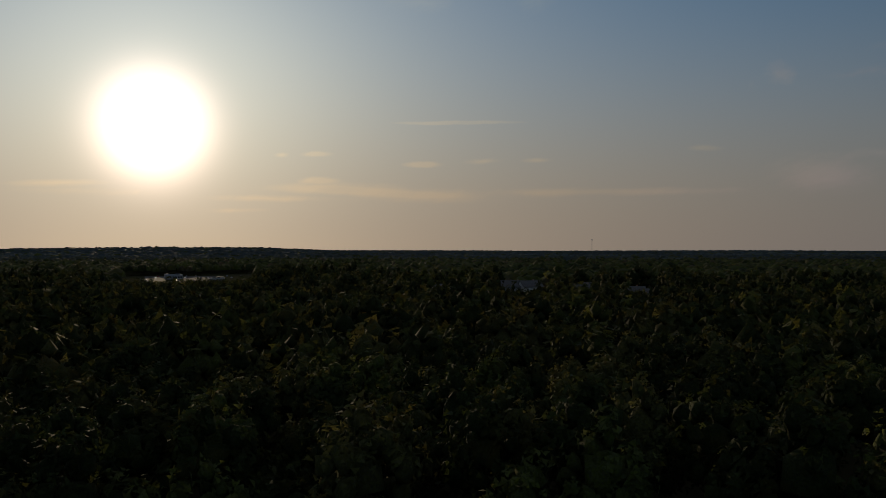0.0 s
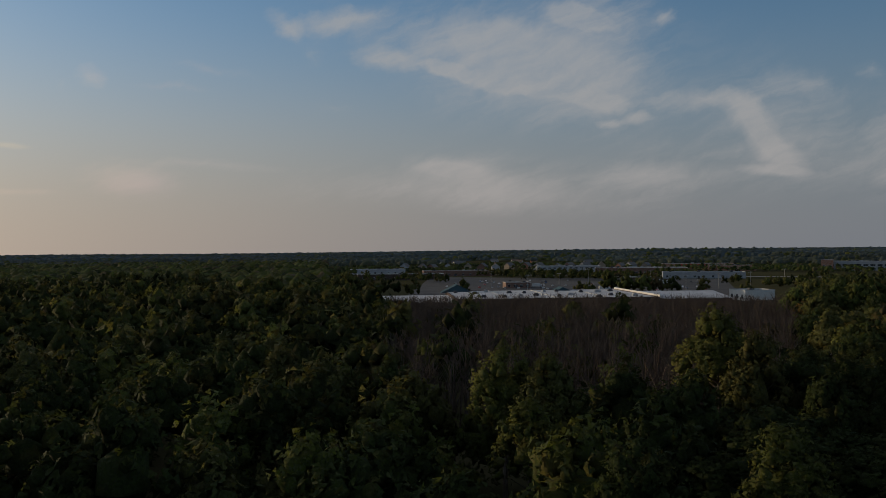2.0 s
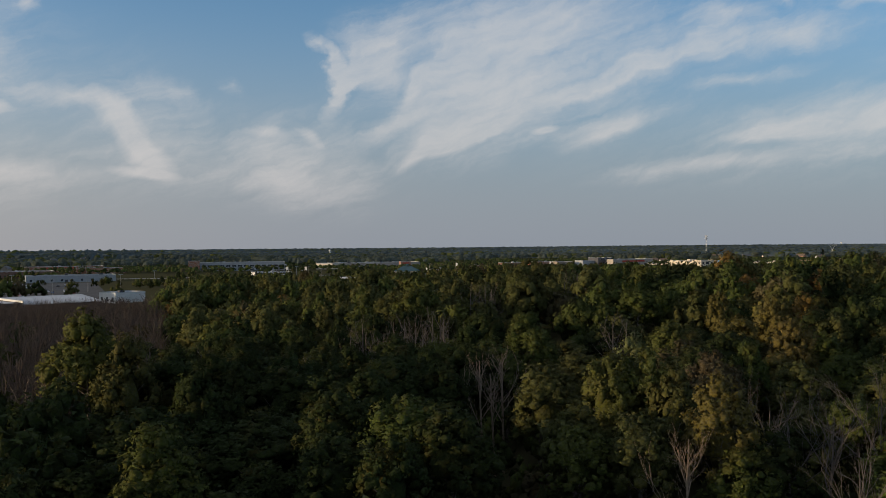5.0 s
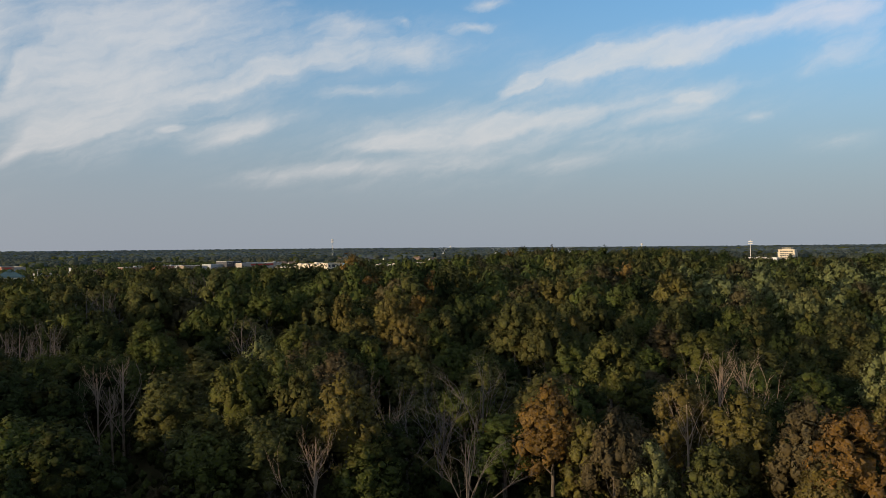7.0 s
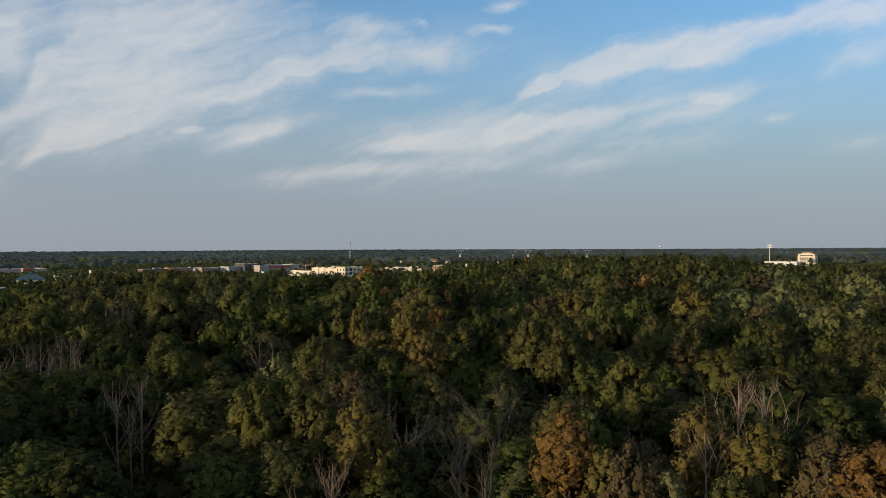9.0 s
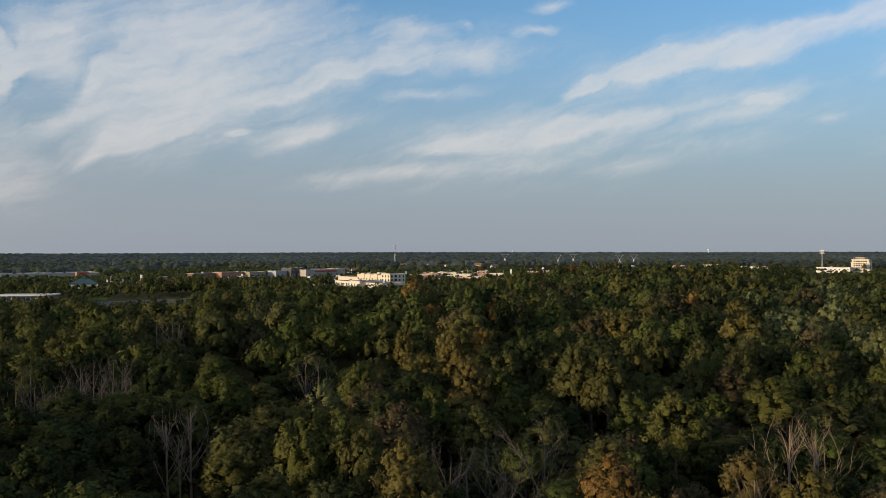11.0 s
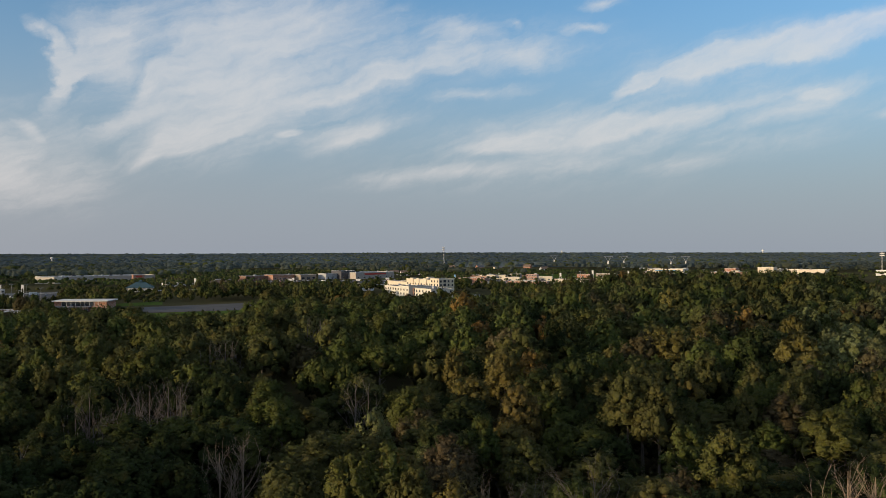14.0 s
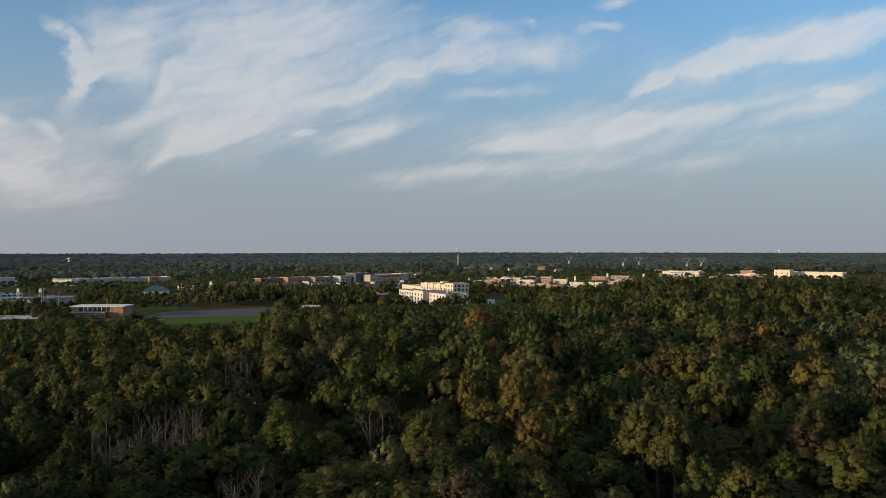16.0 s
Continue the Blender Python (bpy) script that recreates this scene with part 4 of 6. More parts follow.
def wood(name, label, az0, az1, r0, r1, spacing, leaves, size, seed, hues=None, lob=22, fine=True):
    g = np.random.default_rng(seed)
    x, y, d, az = scatter(g, az0, az1, r0, r1, spacing)
    stand = (az > -12.5) & (az < 13) & (d > 132) & ((g.random(len(d)) < 0.85) | (d > 310))
    ok = free(x, y) & (d < forest_edge(az) + g.normal(size=len(d)) * 9) & ~stand & clear_of_town(x, y)
    x, y, d = x[ok], y[ok], d[ok]
    kinds = pick_hues(x, y, g) if hues is None else g.choice(hues, len(x))
    if hues is None:
        # farther out no dark hue: paler trees, and haze put into colour
        kinds = np.where((kinds == "deep") & (d > 290), g.choice(["green", "olive", "lime"], len(x)), kinds)
    h = sight_cap(x, y, rise(x, y), top_height(x, y, g, 3.4))
    return joined_trees(name, label, x, y, rise(x, y), h, spacing * (0.85 + 0.5 * g.random(len(x))), hue_array(kinds), leaves, size, g, lob=lob, fine=fine)


wood("mid_wood", "broadleaf woodland canopy, green with some autumn crowns", 8, 90, 200, 275, 9.8, 800, 0.38, 41, lob=40)
wood("ridge_wood", "broadleaf woodland canopy on rising ground", 8, 92, 275, 660, 10.6, 290, 0.46, 42, lob=26, fine=False)
# mostly the darkest hue: backlit shade is put into their leaf colour
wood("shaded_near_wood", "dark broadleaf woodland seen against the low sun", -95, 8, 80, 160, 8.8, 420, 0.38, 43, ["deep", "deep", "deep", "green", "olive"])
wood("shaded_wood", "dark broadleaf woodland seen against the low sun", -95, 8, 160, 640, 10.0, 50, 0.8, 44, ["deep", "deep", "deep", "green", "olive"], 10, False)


def understory():
    """Low young trees that fill the wood under the crowns nearest to the camera."""
    g = np.random.default_rng(71)
    x, y, d, az = scatter(g, 6, 90, 82, 190, 6.4)
    ok = free(x, y, 0.5)
    x, y, d = x[ok], y[ok], d[ok]
    kinds = g.choice(["deep", "green", "olive", "russet"], len(x), p=[0.5, 0.3, 0.15, 0.05])
    joined_trees("understory", "low green saplings under the tall trees", x, y, rise(x, y), g.uniform(5, 10.5, len(x)), g.uniform(5, 8, len(x)), hue_array(kinds), 110, 0.42, g, 0.85, 14, LEAF, False)


understory()


def inner_wood():
    """The wood goes on below the drone."""
    g = np.random.default_rng(73)
    x, y, d, az = scatter(g, -180, 180, 3, 79, 8.8)
    h = np.minimum(g.uniform(10, 15, len(x)), 34 - 0.31 * d)
    kinds = g.choice(["deep", "green", "olive"], len(x), p=[0.4, 0.4, 0.2])
    joined_trees("inner_wood", "broadleaf woodland below the drone", x, y, rise(x, y), h, g.uniform(7.5, 11, len(x)), hue_array(kinds), 110, 0.6, g, lob=14, fine=False)


inner_wood()


def bare_wood():
    """A stand of leafless trees in front of the low warehouse: trunks and upright twigs."""
    g = np.random.default_rng(61)
    x, y, d, az = scatter(g, -13, 13, 138, 395, 5.0)
    tubes = []
    for i in range(len(x)):
        z = float(rise(x[i], y[i]))
        h = min(g.uniform(14, 19), 36.6 - 0.0562 * d[i] - z + g.normal() * 0.9)
        tubes.append(tube([(x[i], y[i], z), (x[i] + g.normal() * 0.3, y[i] + g.normal() * 0.3, z + h * 0.55), (x[i] + g.normal() * 0.6, y[i] + g.normal() * 0.6, z + h)], (0.2, 0.13, 0.03), 4))
        for k in range(16):
            a, f = g.uniform(0, 6.28), g.uniform(0.4, 0.85)
            l = h * (1.08 - f) * g.uniform(0.5, 0.8)
            s = np.array((x[i], y[i], z + h * f))
            tubes.append(tube([s, s + np.array((math.cos(a) * 0.3, math.sin(a) * 0.3, 0.9)) * l * 0.5, s + np.array((math.cos(a) * 0.55, math.sin(a) * 0.55, 1.0)) * l], (0.07, 0.05, 0.02), 3))
    me = mesh_from("bare_wood", *join_tubes(tubes), [BARE_BROWN])
    tagged(new("bare_wood", me), "stand of leafless brown trees beside the warehouse", "trees", kind="stuff")


bare_wood()


def far_woods():
    """Tree lines from the town's edge to the horizon: rows of clumps, thinner with distance."""
    g = np.random.default_rng(51)
    n = 26000
    r = 1340 * (4925 / 1340) ** (g.random(n) ** 0.9)
    a = g.uniform(-83, 85, n)
    m = np.sin(a * 0.31 + r * 0.004) + np.sin(a * 0.13 - r * 0.0021 + 2) + g.normal(size=n) * 0.25
    keep = (m > np.interp(r, [1340, 1500, 1900, 2300], [0.5, -0.5, -1.3, -3])) & ~((a > 57) & (a < 77.5) & (r < 1680))
    r, a = r[keep], a[keep]
    x, y = polar(a, r)
    w = (9.0 + r / 420) * g.lognormal(0, 0.35, len(r))
    belt = np.sin(r * 0.016 + 2.2 * np.sin(a * 0.21) + 1.3 * np.sin(a * 0.57)) * np.cos(a * 0.17 + r * 0.002)
    h = (12.5 + 3.2 * belt * np.clip((3600 - r) / 1400, 0.15, 1)) * g.uniform(0.85, 1.12, len(r))
    h = np.where(r > 3600, g.uniform(12.0, 14.2, len(r)), h)
    # grey and blue hues paint distance haze on the crowns; nearer ones get less
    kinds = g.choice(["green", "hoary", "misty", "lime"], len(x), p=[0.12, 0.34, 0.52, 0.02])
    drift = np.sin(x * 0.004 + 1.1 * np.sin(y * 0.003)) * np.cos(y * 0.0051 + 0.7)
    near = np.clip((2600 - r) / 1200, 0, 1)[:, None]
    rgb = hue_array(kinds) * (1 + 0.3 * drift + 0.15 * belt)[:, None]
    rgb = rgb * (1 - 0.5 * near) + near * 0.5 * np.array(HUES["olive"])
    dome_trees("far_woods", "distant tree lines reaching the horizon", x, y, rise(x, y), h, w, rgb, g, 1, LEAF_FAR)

    # the canopy between the crowns: an added sheet, haze put into its colour
    rings, cols = np.concatenate([[1990.0], np.geomspace(2000, 4940, 60)]), 800
    rr, aa = np.meshgrid(rings, np.linspace(-83.5, 85.5, cols), indexing="ij")
    px, py = polar(aa, rr)
    lift = 10.2 + g.normal(size=px.shape) * 1.0
    lift[0] = 0.0
    v = np.stack([px, py, rise(px, py) + lift], -1)
    i, j = np.meshgrid(np.arange(len(rings) - 1), np.arange(cols - 1), indexing="ij")
    q = i * cols + j
    f = np.stack([q, q + cols, q + cols + 1, q + 1], -1).reshape(-1, 4)
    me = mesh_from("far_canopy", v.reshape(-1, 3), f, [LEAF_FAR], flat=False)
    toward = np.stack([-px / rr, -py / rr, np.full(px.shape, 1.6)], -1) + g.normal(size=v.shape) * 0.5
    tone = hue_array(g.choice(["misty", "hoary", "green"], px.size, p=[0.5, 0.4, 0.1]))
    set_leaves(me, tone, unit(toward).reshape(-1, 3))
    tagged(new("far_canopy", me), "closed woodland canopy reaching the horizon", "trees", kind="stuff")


far_woods()

# ---- the town ----
class Solid:
    """Collects boxes, prisms and tubes into one mesh."""

    def __init__(self):
        self.v, self.f = [], []

    def add(self, verts, faces):
        n = len(self.v)
        self.v += [tuple(p) for p in verts]
        self.f += [tuple(i + n for i in f) for f in faces]
        return self

    def box(self, x0, x1, y0, y1, z0, z1):
        p = [(x, y, z) for z in (z0, z1) for x, y in ((x0, y0), (x1, y0), (x1, y1), (x0, y1))]
        return self.add(p, [(3, 2, 1, 0), (4, 5, 6, 7), (0, 1, 5, 4), (1, 2, 6, 5), (2, 3, 7, 6), (3, 0, 4, 7)])

    def gable(self, x0, x1, y0, y1, z, h, thick=0.25):
        """A pitched roof, its ridge along x."""
        m = (y0 + y1) / 2
        p = [(x, y, zz) for x in (x0, x1) for y, zz in ((y0, z), (m, z + h), (y1, z), (y1, z - thick), (m, z + h - thick * 1.2), (y0, z - thick))]
        s = [(i, (i + 1) % 6, (i + 1) % 6 + 6, i + 6) for i in range(6)]
        return self.add(p, [tuple(reversed(q)) for q in s] + [(0, 1, 4, 5), (1, 2, 3, 4), (11, 10, 7, 6), (10, 9, 8, 7)])

    def gable_end(self, x, y0, y1, z, h, thick):
        m = (y0 + y1) / 2
        p = [(x + t, y, zz) for t in (0, thick) for y, zz in ((y0, z), (y1, z), (m, z + h))]
        return self.add(p, [(0, 1, 2), (5, 4, 3), (0, 3, 4, 1), (1, 4, 5, 2), (2, 5, 3, 0)])

    def hip(self, x0, x1, y0, y1, z, h, top=0.35, thick=0.3):
        mx, my, tx = (x0 + x1) / 2, (y0 + y1) / 2, (x1 - x0) * top / 2
        p = [(x0, y0, z), (x1, y0, z), (x1, y1, z), (x0, y1, z), (mx - tx, my, z + h), (mx + tx, my, z + h)]
        p += [(x0, y0, z - thick), (x1, y0, z - thick), (x1, y1, z - thick), (x0, y1, z - thick)]
        return self.add(p, [(0, 1, 5, 4), (1, 2, 5), (2, 3, 4, 5), (3, 0, 4), (9, 8, 7, 6), (6, 7, 1, 0), (7, 8, 2, 1), (8, 9, 3, 2), (9, 6, 0, 3)])

    def tube(self, points, radii, sides=8, caps=True):
        v, f = tube(points, radii, sides)
        f = [tuple(q) for q in f]
        if caps:
            n = len(v)
            f += [tuple(range(sides - 1, -1, -1)), tuple(range(n - sides, n))]
        return self.add(v, f)

    def mesh(self, name, m):
        me = bpy.data.meshes.new(name)
        me.from_pydata(self.v, [], self.f)
        me.materials.append(m)
        me.update()
        return me


def stand(name, label, category, az, d, turn=0.0, group="", lift=0.0):
    """An empty on the ground; its -y side looks to the origin before it is turned."""
    x, y, z = place(az, d)
    root = tagged(new(name), label, category, group)
    root.matrix_basis = pose(x, y, z + lift, 0, 0, -az + turn)
    return root


def hollow(w, dep, h, t=0.35):
    """Four walls round a rectangle, its front on y = 0."""
    s = Solid()
    s.box(-w / 2, w / 2, 0, t, -0.6, h).box(-w / 2, w / 2, dep - t, dep, -0.6, h)
    return s.box(-w / 2, -w / 2 + t, t, dep - t, -0.6, h).box(w / 2 - t, w / 2, t, dep - t, -0.6, h)


pane_cache = {}


def window_meshes(w, h, frame_mat):
    key = (round(w, 2), round(h, 2), frame_mat.name)
    if key not in pane_cache:
        f = Solid()
        b = 0.09
        f.box(-w / 2, w / 2, -0.08, 0.0, 0, b).box(-w / 2, w / 2, -0.08, 0.0, h - b, h)
        f.box(-w / 2, -w / 2 + b, -0.08, 0.0, b, h - b).box(w / 2 - b, w / 2, -0.08, 0.0, b, h - b).box(-0.03, 0.03, -0.06, 0.0, b, h - b)
        g = Solid().box(-w / 2 + b, w / 2 - b, -0.035, 0.0, b, h - b)
        pane_cache[key] = f.mesh("window_frame", frame_mat), g.mesh("pane", GLASS)
    return pane_cache[key]


def window_in(root, x, y, z, w, h, frame_mat=None, turn=0.0):
    f, g = window_meshes(w, h, frame_mat or WHITE)
    ob = part("window", f, root)
    ob.matrix_basis = pose(x, y, z, 0, 0, turn)
    part("pane", g, ob)
    return ob


def flat_building(name, label, az, d, w, dep, h, wall, roof, turn=0.0, rows=((1.2, 1.6, 8),), units=0, band=None, door=True, window_w=2.2, side_windows=False, lift=0.0, seed=0):
    """A flat-roofed building with a parapet. rows: (sill, height, count) of windows on the front."""
    g = np.random.default_rng(seed + int(d * 10 + az * 7))
    root = stand(name, label, "building", az, d, turn, lift=lift)
    part("wall", hollow(w, dep, h).mesh("wall", wall), root)
    part("roof", Solid().box(-w / 2 + 0.35, w / 2 - 0.35, 0.35, dep - 0.35, h - 1.0, h - 0.55).mesh("roof", roof), root)
    cap = Solid()
    cap.box(-w / 2 - 0.12, w / 2 + 0.12, -0.12, 0.42, h, h + 0.22).box(-w / 2 - 0.12, w / 2 + 0.12, dep - 0.42, dep + 0.12, h, h + 0.22)
    cap.box(-w / 2 - 0.12, -w / 2 + 0.42, 0.42, dep - 0.42, h, h + 0.22).box(w / 2 - 0.42, w / 2 + 0.12, 0.42, dep - 0.42, h, h + 0.22)
    part("parapet_cap", cap.mesh("parapet_cap", WHITE if wall is not WHITE else GREY), root)
    for sill, wh, n in rows:
        for i in range(n):
            window_in(root, -w / 2 + (i + 0.5) * w / n, -0.003, sill, min(window_w, w / n * 0.8), wh)
        if side_windows:
            k = max(2, int(dep / 5))
            for i in range(k):
                window_in(root, w / 2 + 0.003, (i + 0.5) * dep / k, sill, min(window_w, 2.0), wh, turn=90)
                window_in(root, -w / 2 - 0.003, (i + 0.5) * dep / k, sill, min(window_w, 2.0), wh, turn=-90)
    if band is not None:
        part("sign_band", Solid().box(-w * 0.28, w * 0.28, -0.3, -0.004, h * 0.62, h * 0.85).mesh("sign_band", band), root, "coloured sign band")
    if door:
        part("door", Solid().box(-w * 0.06 - 1.2, -w * 0.06 + 1.2, -0.09, -0.004, 0, 2.5).mesh("door", DARKW), root)
    for i in range(units):
        u = Solid()
        a, b, c = g.uniform(1.2, 2.4), g.uniform(1.0, 1.8), g.uniform(1.0, 1.9)
        u.box(-a, a, -b, b, 0, c).box(-a * 0.7, a * 0.7, -b * 0.7, b * 0.7, c, c + 0.3)
        ob = part("rooftop_unit", u.mesh("rooftop_unit", GREY if i % 2 else DARKW), root)
        ob.location = (g.uniform(-0.42, 0.42) * w, g.uniform(0.2, 0.8) * dep, h - 0.55)
    return root


def house(az, d, w, dep, h, wall, roof, turn, label, lift=0.0, pitch=0.42):
    root = stand("house", label, "house", az, d, turn, "houses at the edge of town", lift)
    body = hollow(w, dep, h, 0.25)
    body.gable_end(-w / 2, 0, dep, h, dep * pitch * 0.97, 0.25).gable_end(w / 2 - 0.25, 0, dep, h, dep * pitch * 0.97, 0.25)
    part("wall", body.mesh("wall", wall), root)
    part("roof", Solid().gable(-w / 2 - 0.4, w / 2 + 0.4, -0.5, dep + 0.5, h + 0.05, dep * pitch + 0.3).mesh("roof", roof), root)
    part("chimney", Solid().box(w * 0.2, w * 0.2 + 0.8, dep * 0.6, dep * 0.6 + 0.6, h, h + dep * pitch + 0.9).mesh("chimney", BRICK), root)
    for z in (0.9,) if h < 4 else (0.9, 3.6):
        for x in (-0.32, 0.32) if z < 2 else (-0.32, 0.0, 0.32):
            window_in(root, x * w, -0.003, z, 1.4, 1.4)
    part("door", Solid().box(-0.5, 0.5, -0.08, -0.004, 0, 2.05).mesh("door", UMBER), root)
    return root


def patch(name, label, category, corners, m, up=0.06, n=14):
    """A flat piece of ground cover that follows the land; corners: four (azimuth, distance)."""
    c = [np.array(polar(a, d)) for a, d in corners]
    u = np.linspace(0, 1, n)
    s, t = np.meshgrid(u, u, indexing="ij")
    s, t = s[..., None], t[..., None]
    p = (c[0] * (1 - s) + c[1] * s) * (1 - t) + (c[3] * (1 - s) + c[2] * s) * t
    z = rise(p[..., 0], p[..., 1]) + up
    top = np.concatenate([p, z[..., None]], -1).reshape(-1, 3)
    i, j = np.meshgrid(np.arange(n - 1), np.arange(n - 1), indexing="ij")
    a = i * n + j
    f = np.stack([a, a + 1, a + n + 1, a + n], -1).reshape(-1, 4)
    me = mesh_from(name, top, f, [m], flat=False)
    return tagged(new(name, me), label, category, kind="structure")


# large warehouse behind the bare trees
def warehouse():
    root = tagged(new("warehouse"), "long low brick warehouse with a white membrane roof", "building")
    root.matrix_basis = pose(-78, 399, float(rise(-78, 399)), 0, 0, 13.0)
    x0, w, dep, h = 20, 98, 84, 10.4
    walls = hollow(w, dep, h, 0.4)
    walls.v = [(x + x0 + w / 2, y, z) for x, y, z in walls.v]
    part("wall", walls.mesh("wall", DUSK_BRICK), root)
    part("roof", Solid().box(x0 + 0.4, x0 + w - 0.4, 0.4, dep - 0.4, h - 0.7, h - 0.25).mesh("roof", MEMBRANE), root)
    for i in range(1, 4):
        part("fire_wall", Solid().box(x0 + i * w / 4 - 0.2, x0 + i * w / 4 + 0.2, 2, dep - 2, h - 0.25, h + 0.05).mesh("fire_wall", MEMBRANE), root)
    part("end_parapet", Solid().box(x0 + w + 0.01, x0 + w + 0.5, -0.1, dep, h - 1.2, h + 0.9).mesh("end_parapet", WHITE), root, "raised white parapet at the end of the roof")
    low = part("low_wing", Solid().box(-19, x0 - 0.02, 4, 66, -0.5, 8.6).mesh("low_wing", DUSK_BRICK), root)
    part("roof", Solid().box(-19.3, x0 - 0.02, 3.7, 66.3, 8.6, 8.9).mesh("roof", MEMBRANE), low)
    g = np.random.default_rng(19)
    for i in range(20):
        a, b = g.uniform(0.9, 1.9), g.uniform(0.7, 1.2)
        u = part("rooftop_unit", Solid().box(-a, a, -b, b, 0, 0.9).box(-a * 0.7, a * 0.7, -b * 0.6, b * 0.6, 0.9, 1.3).mesh("rooftop_unit", DARKW if i % 3 else GREY), root)
        u.location = (x0 + 4 + (i % 10) * 9.4 + g.uniform(-2, 2), 10 + 44 * (i // 10) + g.uniform(-6, 18), h - 0.25)
    for i in range(5):
        part("roof_vent", Solid().tube([(0, 0, 0), (0, 0, 1.0)], (0.35, 0.35), 8).mesh("roof_vent", STEEL), root).location = (x0 + 8 + i * 19, 30 + 7 * (i % 2), h - 0.25)
    for x, s in ((26, 15), (86, 8)):
        ob = part("entrance_gable", Solid().gable(-6, 6, -s * 0.6, s * 0.6, 0, s * 0.3).gable_end(-5.6, -s * 0.56, s * 0.56, -0.1, s * 0.28, 0.3).mesh("entrance_gable", TEAL), root)
        ob.matrix_basis = pose(x, dep - 5, h - 0.6, 0, 0, 90)
    for i in range(4):
        window_in(root, x0 + 18 + i * 7, -0.003, 3.0, 3.0, 1.6)
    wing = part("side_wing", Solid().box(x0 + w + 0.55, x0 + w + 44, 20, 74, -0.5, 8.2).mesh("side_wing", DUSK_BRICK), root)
    part("roof", Solid().gable(x0 + w + 0.55, x0 + w + 44.4, 19.6, 74.4, 8.3, 2.4).mesh("roof", MEMBRANE), wing)


warehouse()


# the pale apartment block over the wood: two parallel wings
def apartments():
    root = stand("apartment_building", "cream apartment block of two long wings with rows of dark windows", "building", 47.38, 700, -62)

    def wing(x0, x1, y0, y1, h, name, wall=PALE, floors=range(3), end=False, left=False):
        body = part(name, Solid().box(x0, x1, y0, y1, -0.6, h).mesh("wall", wall), root)
        part("roof", Solid().box(x0 + 0.4, x1 - 0.4, y0 + 0.4, y1 - 0.4, h, h + 0.12).mesh("roof", SHINGLE), body)
        edge = Solid()
        edge.box(x0 - 0.2, x1 + 0.2, y0 - 0.2, y0 + 0.4, h, h + 0.35).box(x0 - 0.2, x1 + 0.2, y1 - 0.4, y1 + 0.2, h, h + 0.35)
        edge.box(x0 - 0.2, x0 + 0.4, y0 + 0.4, y1 - 0.4, h, h + 0.35).box(x1 - 0.4, x1 + 0.2, y0 + 0.4, y1 - 0.4, h, h + 0.35)
        part("parapet", edge.mesh("parapet", wall), body)
        bays = max(2, int((x1 - x0) / 5.0))
        for k in floors:
            z = 0.9 + k * 3.3
            for i in range(bays):
                window_in(root, x0 + (i + 0.5) * (x1 - x0) / bays, y0 - 0.003, z, 1.8, 1.8, DARKW)
            if end:
                for i in range(4):
                    window_in(root, x1 + 0.003, y0 + (i + 0.5) * (y1 - y0) / 4, z, 2.6 if i == 1 else 1.6, 2.3 if i == 1 else 1.9, DARKW, turn=90)
            if left:
                for i in range(3):
                    window_in(root, x0 - 0.003, y0 + (i + 0.5) * (y1 - y0) / 3, z, 1.5, 1.6, GREY, turn=-90)
        return body

    wing(-92, -56.02, 0, 20, 10.6, "front_wing", left=True)
    wing(-56, -38.02, -2.5, 20, 11.6, "projecting_bay")
    part("stair_tower", Solid().box(-38, -29, 1.5, 18, -0.6, 10.4).mesh("stair_tower", UMBER), root, "brown recessed stair tower")
    for k in range(3):
        part("stair_window", Solid().box(-36, -31, 1.38, 1.496, 0.8 + k * 3.2, 3.0 + k * 3.2).mesh("stair_window", GLASS), root)
    corner = wing(-28.98, 0, -1, 20, 10.6, "front_wing", end=True)
    for k in range(1, 3):
        part("balcony", Solid().box(0.02, 1.5, 5.5, 11.0, k * 3.3 - 0.1, k * 3.3 + 0.1).box(1.4, 1.5, 5.5, 11.0, k * 3.3 + 0.1, k * 3.3 + 1.1).mesh("balcony", DARKW), corner)
    wing(-108, -58.02, 30, 44.5, 15.6, "rear_wing", CREAM, range(2, 4))
    wing(-58, -42, 29, 44.5, 17.2, "rear_tower", CREAM, range(2, 5), end=True)
    wing(-150, -108.02, 30, 44, 12.4, "rear_wing", CREAM, range(1, 3))
    for x in (-96, -84, -70):
        part("roof_bay", Solid().box(x - 3, x + 3, 29.2, 33, 12.0, 16.8).mesh("roof_bay", CREAM), root)
    part("lift_house", Solid().box(-76, -71, 34, 40, 15.7, 18.0).mesh("lift_house", CREAM), root)
    for x, y in ((-20, 12), (-12, 8), (-47, 10), (-66, 12), (-80, 9)):
        part("rooftop_unit", Solid().box(x - 1.2, x + 1.2, y - 0.9, y + 0.9, 10.7, 12.4).mesh("rooftop_unit", GREY), root)


apartments()

